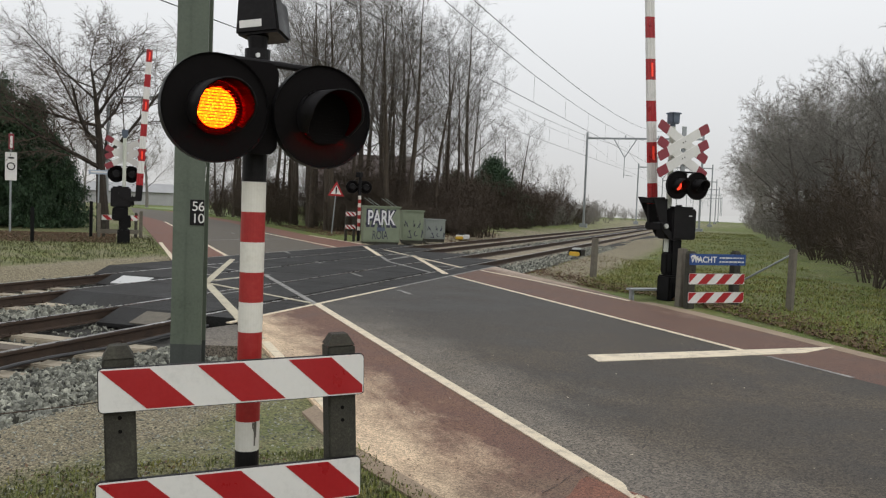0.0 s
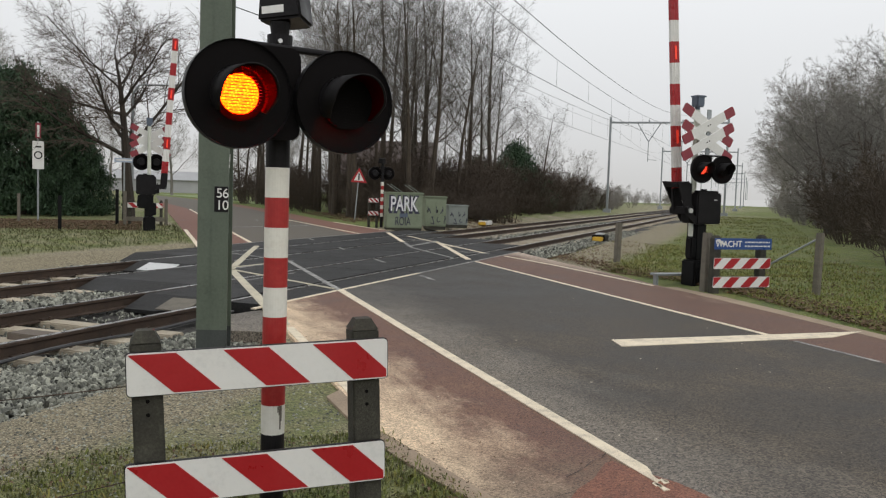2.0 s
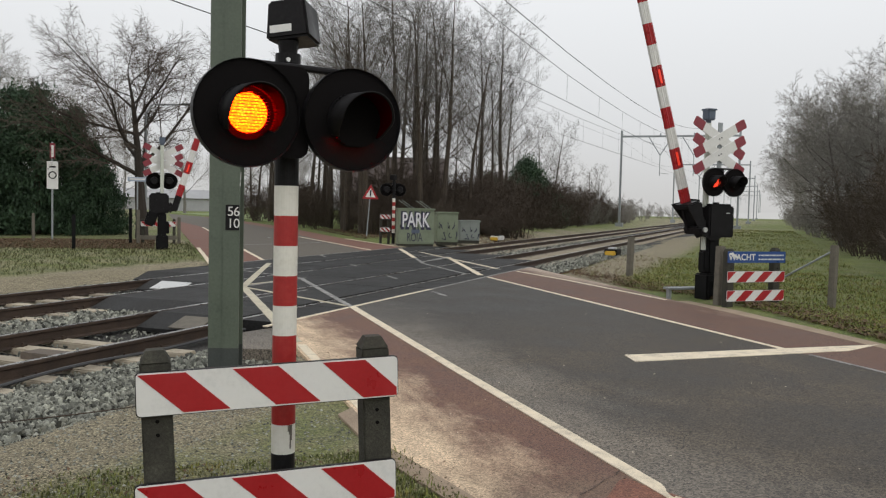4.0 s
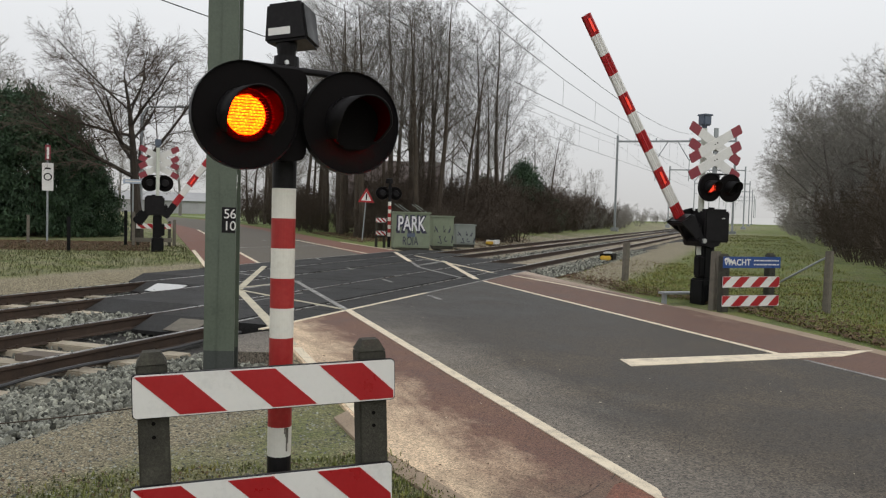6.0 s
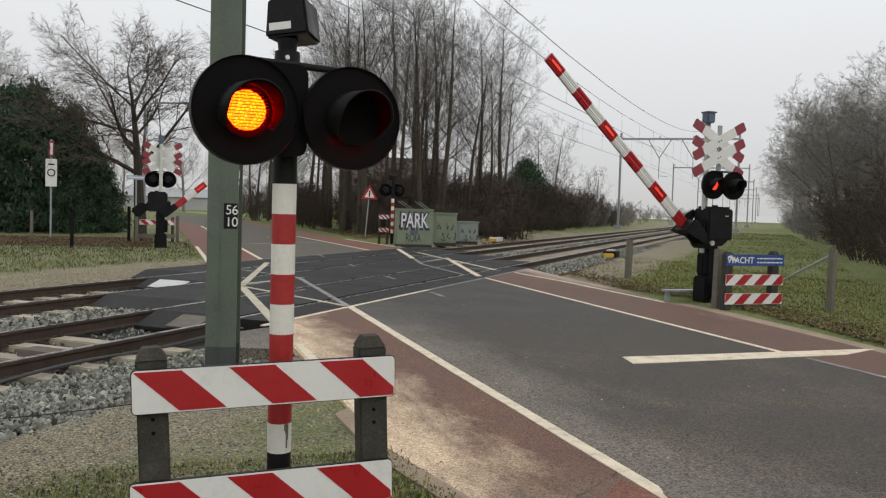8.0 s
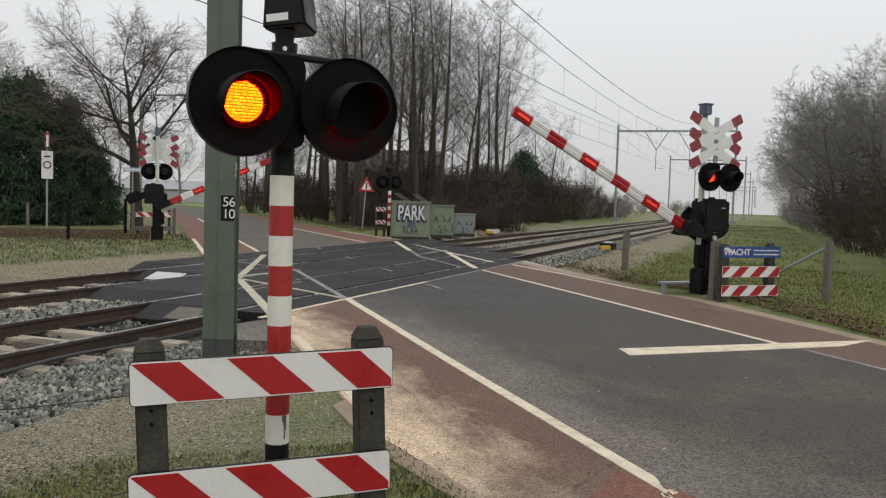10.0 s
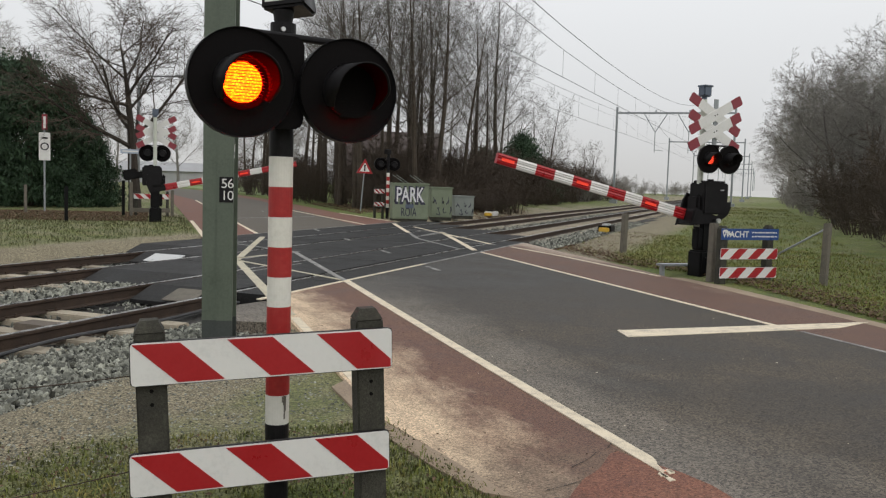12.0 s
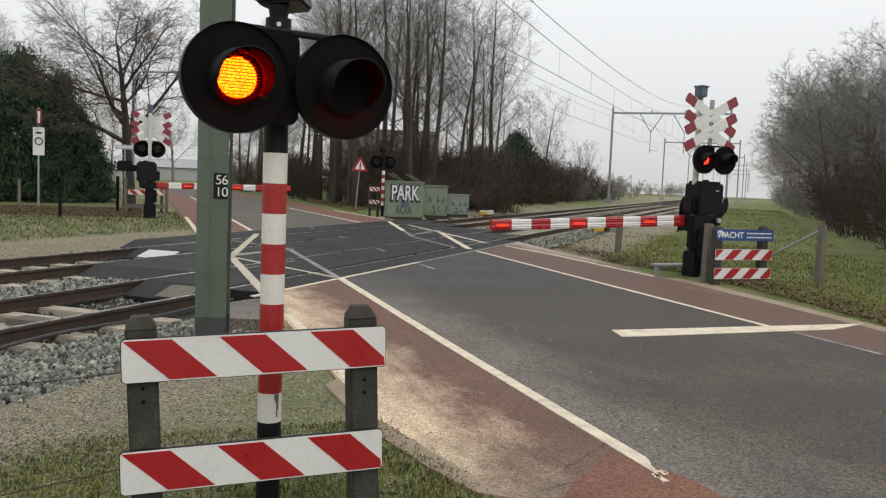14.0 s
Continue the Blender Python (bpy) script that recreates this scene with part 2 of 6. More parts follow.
CABINET_GREY = material("grey_cabinet", [(0.192, 0.216, 0.192), (0.264, 0.288, 0.264)], 0.6, 3, 40, 0.05, spread=0.4)
GRAFFITI_DARK = material("dark_spray_paint", [(0.02, 0.02, 0.04), (0.04, 0.04, 0.07)], 0.5, 5, 40, 0.02)
GRAFFITI_PALE = material("pale_spray_paint", [(0.6, 0.6, 0.62), (0.75, 0.75, 0.75)], 0.5, 5, 40, 0.02)
YELLOW = material("yellow_paint", [(0.6, 0.35, 0.02), (0.7, 0.45, 0.05)], 0.5, 5, 40, 0.02)
BARK = material("grey_brown_bark", [(0.02616, 0.01953, 0.01353), (0.05711, 0.04332, 0.03033), (0.09513, 0.07432, 0.05349)], 0.95, 3, 25, 0.8, spread=0.4, size=0.03)
TWIG = material("thin_twigs", [(0.0479, 0.03441, 0.02403), (0.08377, 0.06137, 0.04371)], 0.9, 1, 10, 0, spread=0.4)
BARK_DARK = material("dark_bark", [(0.018, 0.014, 0.011), (0.038, 0.03, 0.023), (0.065, 0.052, 0.04)], 0.95, 3, 25, 0.8, spread=0.4, size=0.03)
# a little haze is put into the colour of these nearer trees
BARK_SOME_HAZE = material("slightly_hazed_bark", [(0.045, 0.04, 0.033), (0.085, 0.077, 0.066), (0.13, 0.12, 0.105)], 0.95, 3, 25, 0.8, spread=0.4, size=0.03)
TWIG_SOME_HAZE = material("slightly_hazed_twigs", [(0.09061, 0.08315, 0.07142), (0.1492, 0.1386, 0.1226)], 0.9, 1, 10, 0, spread=0.4)
# bark and twigs of far trees, with the mist put into their pale colour
BARK_HAZE = material("haze_paled_bark", [(0.1093, 0.09945, 0.08811), (0.1873, 0.1722, 0.1543), (0.2575, 0.2409, 0.2203)], 0.95, 3, 25, 0.6, spread=0.4, size=0.03)
TWIG_HAZE = material("haze_paled_twigs", [(0.1756, 0.1593, 0.1401), (0.2546, 0.2367, 0.2124)], 0.9, 1, 10, 0, spread=0.4)
NEEDLES = material("dark_evergreen", [(0.0152, 0.0345, 0.01743), (0.0329, 0.06613, 0.03045), (0.0569, 0.1006, 0.04347)], 0.75, 1.2, 8, 0, spread=0.4)
vary(NEEDLES, 0.6, 1.4, island=True)
GRASS = material("grass_blades", [(0.0756, 0.09486, 0.0171), (0.1428, 0.1604, 0.03135), (0.3192, 0.2302, 0.07838)], 0.8, 1.5, 9, 0, spread=0.4)
vary(GRASS, 0.65, 1.4, island=True)
DRY_LEAF = material("dead_leaves", [(0.07148, 0.04046, 0.02176), (0.1191, 0.07225, 0.04071), (0.1726, 0.1156, 0.07063)], 0.85, 2, 30, 0, spread=0.5)
vary(DRY_LEAF, 0.6, 1.4, island=True)
CABLE = material("dark_cable", [(0.03, 0.03, 0.032), (0.06, 0.06, 0.062)], 0.6, 3, 30, 0, spread=0.5)
# grey lightened so that the colour itself holds the haze over the shed
SHED = material("haze_paled_shed", [(0.306, 0.306, 0.3121), (0.4284, 0.4284, 0.437)], 0.8, 0.5, 5, 0.1, spread=0.4)
ROOF = material("dark_roof_tiles", [(0.07, 0.055, 0.05), (0.12, 0.09, 0.08)], 0.8, 1, 8, 0.3, spread=0.4)
BRICK = material("brown_brick", [(0.13, 0.09, 0.07), (0.2, 0.14, 0.11)], 0.9, 2, 14, 0.3, spread=0.4)
for m in (BLACK_PAINT, BLACK_MATT, BLACK_IRON):
    m.node_tree.nodes["Principled BSDF"].inputs["Specular IOR Level"].default_value = 0.12
BLACK_MATT.node_tree.nodes["Principled BSDF"].inputs["Specular IOR Level"].default_value = 0.04
# red in this colour stands in for lamp light on a black hood
HOOD_GLOW_RED = material("painted_hood_glow", [(0.02975, 0.00035, 0.00056), (0.0455, 0.000525, 0.00077)], 0.8, 6, 60, 0.05, spread=0.5)
HOOD_GLOW_RED.node_tree.nodes["Principled BSDF"].inputs["Specular IOR Level"].default_value = 0.0
CRACK = material("tar_crack", [(0.012, 0.012, 0.012), (0.03, 0.029, 0.028)], 0.8, 9, 60, 0, spread=0.4)
LENS_NEAR = glowing("lit_signal_lens", (1.0, 0.021, 0.0003), 52.0)
LENS_DIM = glowing("fading_lens_stand_in", (1.0, 0.014, 0.022), 0.95)
LENS_FAR = glowing("lit_small_lens", (1.0, 0.07, 0.03), 2.2)
LAMP_RED = glowing("lit_arm_lamp", (1.0, 0.06, 0.03), 0.3)
GRASS_DRY = material("dry_grass_blades", [(0.0375, 0.0435, 0.012), (0.07125, 0.0765, 0.0225), (0.1425, 0.1125, 0.045)], 0.8, 1.5, 9, 0, spread=0.4)

speckle(ASPHALT, 80.0, 0.3, 1.8)
for m in (RED_LANE_DUSTY, RED_LANE_RIGHT, RED_PATCH):
    speckle(m, 100.0, 0.55, 1.5)
speckle(DECK, 50.0, 0.7, 1.3)
FIELD = material("green_field", [(0.16, 0.21, 0.075), (0.22, 0.27, 0.1)], 0.9, 0.1, 2, 0.1, spread=0.4)

# ground: grass with bare soil where the attribute says so
GROUND = material("verge_soil_and_grass", [(0.0575, 0.0816, 0.01575), (0.115, 0.15, 0.0294), (0.207, 0.192, 0.0525)], 0.95, 0.8, 14, 1.0, spread=0.4, size=0.05)
gn, gl = GROUND.node_tree.nodes, GROUND.node_tree.links
g_attr = gn.new("ShaderNodeAttribute")
g_attr.attribute_name = "soil"
g_noise = gn.new("ShaderNodeTexNoise")
g_noise.inputs["Scale"].default_value, g_noise.inputs["Detail"].default_value = 70.0, 8.0
g_ramp = gn.new("ShaderNodeValToRGB")
g_ramp.color_ramp.elements[0].position, g_ramp.color_ramp.elements[0].color = 0.34, (0.06, 0.052, 0.034, 1)
g_ramp.color_ramp.elements[1].position, g_ramp.color_ramp.elements[1].color = 0.66, (0.42, 0.36, 0.235, 1)
g_at = gn.new("ShaderNodeTexCoord")
gl.new(g_at.outputs["Object"], g_noise.inputs["Vector"])
gl.new(g_noise.outputs["Fac"], g_ramp.inputs["Fac"])
g_mix = gn.new("ShaderNodeMix")
g_mix.data_type = "RGBA"
g_base = gn["Principled BSDF"].inputs["Base Color"]
gl.new(g_base.links[0].from_socket, g_mix.inputs["A"])
gl.new(g_ramp.outputs["Color"], g_mix.inputs["B"])
gl.new(g_attr.outputs["Fac"], g_mix.inputs["Factor"])
gl.new(g_mix.outputs["Result"], g_base)
speckle(GROUND, 60.0, 0.55, 1.5)


# ---- mesh helpers ----
def part(name, bm, mat, parent=None, label="", smooth=False):
    me = bpy.data.meshes.new(name)
    if isinstance(bm, tuple):
        me.from_pydata(bm[0], [], bm[1])
    else:
        bmesh.ops.recalc_face_normals(bm, faces=bm.faces[:])
        bm.to_mesh(me)
        bm.free()
    me.materials.append(mat)
    if smooth:
        me.shade_smooth()
    ob = new(name, me)
    ob.parent = parent
    if label:
        ob["label"] = label
    return ob


def thing(name, m, label, category, group="", kind=""):
    ob = new(name)
    ob.matrix_basis = m
    return tagged(ob, label, category, group, kind)


def box(bm, x0, x1, y0, y1, z0, z1, bevel=0.0, m=None):
    r = bmesh.ops.create_cube(bm, size=1)
    t = Matrix.Translation(((x0 + x1) / 2, (y0 + y1) / 2, (z0 + z1) / 2)) @ Matrix.Diagonal((x1 - x0, y1 - y0, z1 - z0, 1))
    bmesh.ops.transform(bm, matrix=(m @ t) if m else t, verts=r["verts"])
    if bevel:
        es = list({e for v in r["verts"] for e in v.link_edges})
        bmesh.ops.bevel(bm, geom=es, offset=bevel, segments=2, affect="EDGES", clamp_overlap=True)
    return bm


def rod(bm, a, b, r0, r1=None, n=12, caps=True):
    a, b = Vector(a), Vector(b)
    r1 = r0 if r1 is None else r1
    r = bmesh.ops.create_cone(bm, cap_ends=caps, segments=n, radius1=r0, radius2=r1, depth=(b - a).length)
    turn = (b - a).to_track_quat("Z", "Y").to_matrix().to_4x4()
    bmesh.ops.transform(bm, matrix=Matrix.Translation((a + b) / 2) @ turn, verts=r["verts"])
    return bm


def slab(points, z0, z1):
    """A flat plate with the outline given, from z0 up to z1."""
    bm = bmesh.new()
    low = [bm.verts.new((*p, z0)) for p in points]
    top = [bm.verts.new((*p, z1)) for p in points]
    k = len(points)
    bm.faces.new(top)
    bm.faces.new(low[::-1])
    for i in range(k):
        bm.faces.new((low[i], low[(i + 1) % k], top[(i + 1) % k], top[i]))
    return bm


def upright(points, y0, y1):
    """A plate that stands in the x-z plane, from y0 to y1."""
    bm = slab([(x, -z) for x, z in points], y0, y1)
    bmesh.ops.transform(bm, matrix=Matrix.Rotation(radians(-90), 4, "X"), verts=bm.verts[:])
    return bm


def ring(cx, cz, r, n=32, start=0.0, end=360.0):
    return [(cx + r * math.cos(radians(start + (end - start) * i / n)), cz + r * math.sin(radians(start + (end - start) * i / n))) for i in range(n)]


def rounded(x0, x1, z0, z1, r, n=4):
    out = []
    for cx, cz, s in ((x1 - r, z1 - r, 0), (x0 + r, z1 - r, 90), (x0 + r, z0 + r, 180), (x1 - r, z0 + r, 270)):
        out += [(cx + r * math.cos(radians(s + 90 * i / n)), cz + r * math.sin(radians(s + 90 * i / n))) for i in range(n + 1)]
    return out


def strip(a, b, w):
    a, b = Vector(a), Vector(b)
    d = (b - a).normalized() * w / 2
    s = Vector((-d.y, d.x))
    return [tuple(a + s), tuple(a - s), tuple(b - s), tuple(b + s)]


# the tracks run 39 degrees to the right of the road; a: metres along, p: metres across, from below the camera
TRACK = radians(39.0)
SA, CA = math.sin(TRACK), math.cos(TRACK)


def on_track(a, p):
    return (a * SA - p * CA, a * CA + p * SA)


def along_of(x, p):
    return (x + p * CA) / SA


def track_pose(a, p, z=0.0):
    x, y = on_track(a, p)
    return pose(x, y, z, 0, 0, -39.0)


RAILS = (6.78, 8.285, 10.3, 11.805)
DECK0, DECK1 = 6.1, 13.2

# ---- the large structure ----
def ground_height(x, y):
    p = -x * CA + y * SA
    z = -0.014 + 0.012 * noise.noise((x * 0.7, y * 0.7, 0))
    if 4.6 < p < 14.0:
        z -= 0.26 * min(1, (p - 4.6) / 0.8, (14.0 - p) / 0.6)
    if x > 9.6 and y < 60:
        z += 0.10 * min(1, (x - 9.6) / 3) * noise.noise((x * 0.4, y * 0.4, 5)) + 0.03
    if p > 14.0 and x < 1.0:
        z += 0.10 * min(1, (p - 14.0) / 3)
    if (1.75 if y < 6 else 1.3) < x < (8.2 if y < 9 else 8.8 if y < 13 else 9.5):
        z = min(z, -0.03)
    return z


def soil_amount(x, y):
    """Bare, trodden soil on the strip beside the tracks and round the posts."""
    p = -x * CA + y * SA
    n = 0.35 * noise.noise((x * 1.3, y * 1.3, 3)) + 0.25 * noise.noise((x * 5, y * 5, 8))
    s = 0.0
    if x < 2.2 and p < 6:
        s = max(s, min(1.0, (p - 3.15 + 0.15 * x) / 0.6 + n))
    if 4.0 < p < 14.2 or (x > 9 and 14 <= p < 15.2):
        s = 1.0
    if p >= 14.0 and x < 1.2:
        s = max(s, 1.0 - (p - 14.2) / 0.8 + n, 0.35 + 1.4 * n)
        if y > 31.5 and y < 35.5:
            s = max(s, 0.8 + n)
    if x > 9 and 2.4 < p < 6:
        s = max(s, min(1, (p - 2.6) / 0.7 + n))
    if x > 9 and p < 2.6:
        s = max(s, 0.1 + 1.3 * n)
    if x < 2 and p <= 3.4:
        s = max(s, 0.36 + 2.1 * n + 0.25 * max(0.0, 0.3 - x))
    return max(0.0, min(1.0, s))


def spread(start, fine0, fine1, end, step):
    out = list(np.arange(fine0, fine1 + 1e-6, step))
    d, v = step, fine1
    while v < end:
        d *= 1.35
        v += d
        out.append(v)
    d, v = step, fine0
    while v > start:
        d *= 1.35
        v -= d
        out.insert(0, v)
    return out


def build_ground():
    xs, ys = spread(-1500, -9, 22, 1500, 0.25), spread(-300, 1.5, 40, 2500, 0.25)
    verts = [(x, y, ground_height(x, y)) for y in ys for x in xs]
    w = len(xs)
    faces = [(j * w + i, j * w + i + 1, (j + 1) * w + i + 1, (j + 1) * w + i) for j in range(len(ys) - 1) for i in range(w - 1)]
    ob = part("ground", (verts, faces), GROUND, smooth=True)
    soil = ob.data.attributes.new("soil", "FLOAT", "POINT")
    soil.data.foreach_set("value", [soil_amount(x, y) for x, y, z in verts])
    return tagged(ob, "uneven verge of short winter grass and trodden soil", "ground", kind="structure")


def y_on(x, p):
    return (p + x * CA) / SA


def build_road():
    near = tagged(part("road", slab([(2.76, -30), (7.1, -30), (7.1, 8.0), (7.24, y_on(7.24, DECK0)), (2.88, y_on(2.88, DECK0)), (2.76, 6.0)], -0.08, 0.0), ASPHALT),
                  "dark grey asphalt carriageway, patched and dusty", "road", kind="structure")
    far = tagged(part("road_beyond", slab([(2.7, y_on(2.7, DECK1)), (6.85, y_on(6.85, DECK1)), (6.75, 58), (4.2, 95), (-6, 150), (-10, 150), (-0.5, 95), (2.4, 58)], -0.08, 0.0), ASPHALT_FAR),
                 "grey asphalt carriageway beyond the crossing", "road", kind="structure")
    lanes = [("cycle_lane_left", [(1.45, 5.5), (1.62, 4.6), (1.75, 3.9), (2.0, 2.0), (2.2, -30), (2.76, -30), (2.76, 6.0), (2.88, y_on(2.88, DECK0)), (1.45, y_on(1.45, DECK0))], RED_LANE_DUSTY, "faded red cycle lane with a sandy, dusty edge"),
             ("cycle_lane_right", [(7.1, -30), (8.3, -30), (8.35, 7.8), (8.6, 10.0), (8.9, 13.3), (9.2, 15.5), (9.4, 18.5), (9.75, y_on(9.75, DECK0)), (7.24, y_on(7.24, DECK0)), (7.1, 8.0)], RED_LANE_RIGHT, "faded red cycle lane with a crumbled edge"),
             ("cycle_lane_beyond_left", [(1.2, y_on(1.2, DECK1)), (2.7, y_on(2.7, DECK1)), (2.4, 58), (-0.5, 95), (-2.2, 95), (1.0, 58)], RED_LANE, "pale red cycle lane beyond the crossing"),
             ("cycle_lane_beyond_right", [(6.85, y_on(6.85, DECK1)), (8.95, y_on(8.95, DECK1)), (8.3, 40), (8.0, 58), (5.4, 95), (4.2, 95), (6.75, 58)], RED_LANE, "pale red cycle lane beyond the crossing")]
    for n, pts, mat, lab in lanes:
        tagged(part(n, slab(pts, -0.08, 0.0), mat), lab, "cycle lane", kind="structure")
    tagged(part("red_lane_start", slab([(1.8, 3.55), (2.06, 3.87), (2.22, 4.05), (2.4, 4.19), (2.6, 4.42), (2.67, 4.45), (2.71, 4.3), (2.83, 4.02), (2.87, 3.8), (2.86, 3.5), (2.93, 3.0), (2.82, -30), (2.2, -30), (2.0, 2.0)], -0.05, 0.004), RED_PATCH),
           "brighter red asphalt patch", "cycle lane", kind="structure")
    for n, pts in (("sandy_edge_right", [(8.6, 10.0), (8.35, 7.8), (8.3, 2), (8.55, 2), (8.6, 7.7), (8.9, 10.1), (9.1, 11.8), (9.12, 13.2), (8.9, 13.3)]),
                   ("sandy_edge_left", [(1.45, 5.4), (1.45, 6.6), (1.3, 6.4), (1.35, 5.2), (1.5, 4.4), (1.62, 4.0), (1.75, 3.9), (1.62, 4.6)])):
        tagged(part(n, slab(pts, -0.08, 0.003), KERB_SAND), "strip of washed-up sand along the cycle lane", "shoulder", kind="structure")


def build_markings():
    z0, z1 = -0.01, 0.004

    def line(name, pts, mat, label, top=z1):
        tagged(part(name, slab(pts, z0, top), mat), label, "road marking", kind="structure")

    edge = [(2.82, y_on(2.82, DECK0)), (2.74, 8.0), (2.71, 4.02)]
    r = random.Random(4)
    worn = [(2.815, 4.3), (2.85, 8.0), (2.94, y_on(2.94, DECK0))]
    ragged = [(2.715 + 0.1 * i / 6, 3.98 + 0.05 * i + 0.1 * r.random()) for i in range(1, 6)]
    line("lane_line_near", edge + ragged + worn, ROAD_WHITE, "white line with a worn, broken end", 0.008)
    for i in range(7):
        x, y = 2.66 + 0.13 * r.random(), 3.86 + 0.2 * r.random()
        w, h = r.uniform(0.02, 0.045), r.uniform(0.04, 0.08)
        line("paint_remnant", [(x, y), (x + w, y + 0.01), (x + w * 0.8, y + h), (x + w * 0.2, y + h * 0.8)], ROAD_WHITE, "flake of worn white road paint", 0.009)
    line("lane_line_right", strip((7.1, 8.3), (7.25, y_on(7.25, DECK0)), 0.085), ROAD_WHITE, "thin white line beside the red lane")
    line("lane_line_right_tail", strip((7.12, 6.7), (7.12, 7.95), 0.06), ROAD_FAINT, "worn white line")
    line("stop_line", [(4.83, 7.95), (7.8, 8.08), (8.58, 8.4), (4.93, 8.35)], ROAD_WHITE, "broad white stop line across the lane", 0.006)
    line("edge_line_left", strip((1.53, 6.35), (1.53, 9.7), 0.1), ROAD_WHITE, "white edge line half covered with sand", 0.006)
    for a, b in (((8.8, 13.5), (8.84, 17.5)), ((8.84, 17.5), (8.7, 20.2))):
        line("edge_line_right", strip(a, b, 0.08), ROAD_WHITE, "thin white edge line")
    for x0, x1 in ((2.75, 2.5), (7.2, 6.4)):
        line("lane_line_beyond", strip((x0, y_on(x0, DECK1) + 0.1), (x1, 42 if x0 > 5 else 56), 0.11), ROAD_WHITE, "white line beyond the crossing")
    line("edge_line_beyond_left", strip((1.24, y_on(1.24, DECK1)), (1.24, 31), 0.12), ROAD_WHITE, "white edge line beyond the crossing")
    line("edge_line_beyond_right", strip((8.9, 33), (8.35, 40), 0.12), ROAD_WHITE, "white edge line beyond the crossing")
    line("cross_line_beyond", strip((3.0, 33.3), (6.4, 35.8), 0.12), ROAD_FAINT, "worn white line across the far lane")
    # on the crossing deck
    for a, b, w, mat in (((1.5, 9.9), (1.5, 16.65), 0.14, ROAD_YELLOWED), ((1.5, 16.65), (2.75, 23.1), 0.14, ROAD_YELLOWED), ((2.86, 13.1), (2.88, 18.5), 0.1, ROAD_FAINT),
                         ((1.53, 17.0), (2.3, 17.8), 0.07, ROAD_YELLOWED), ((1.5, 16.6), (2.84, 13.3), 0.08, ROAD_YELLOWED), ((1.85, 20.6), (2.88, 18.5), 0.07, ROAD_FAINT),
                         ((8.55, 31.0), (7.54, 25.6), 0.15, ROAD_WHITE), ((7.5, 25.3), (7.05, 23.0), 0.1, ROAD_FAINT), ((7.05, 22.9), (7.02, 19.4), 0.09, ROAD_FAINT),
                         ((8.69, 28.9), (8.5, 21.1), 0.1, ROAD_WHITE), ((7.98, 27.1), (8.7, 25.8), 0.08, ROAD_FAINT), ((7.6, 24.3), (8.85, 26.2), 0.08, ROAD_FAINT),
                         ((8.75, 25.9), (7.28, 19.1), 0.14, ROAD_WHITE), ((7.81, 21.7), (8.55, 20.9), 0.08, ROAD_FAINT)):
        line("deck_marking", strip(a, b, w), mat, "worn diagonal marking line on the crossing", 0.007)
    for p, x0, x1, w, mat in ((DECK0 - 0.02, 1.3, 5.0, 0.07, ROAD_WHITE), (DECK0 - 0.02, 5.0, 9.7, 0.055, ROAD_FAINT), (9.35, 1.5, 3.0, 0.06, ROAD_FAINT), (9.35, 7.1, 8.8, 0.06, ROAD_FAINT), (DECK1 + 0.03, 1.2, 9.0, 0.06, ROAD_FAINT),
                              (8.0, 1.5, 2.6, 0.05, ROAD_FAINT)):
        line("deck_line", strip(on_track(along_of(x0, p), p), on_track(along_of(x1, p), p), w), mat, "thin white line along the deck", 0.006)
    for x, y in ((4.9, 14.6), (4.95, 18.2), (4.9, 22.0), (4.8, 26.0), (4.8, 34), (4.8, 40)):
        line("centre_dash", strip((x, y), (x, y + 0.75), 0.08), ROAD_FAINT, "short worn white dash", 0.007)


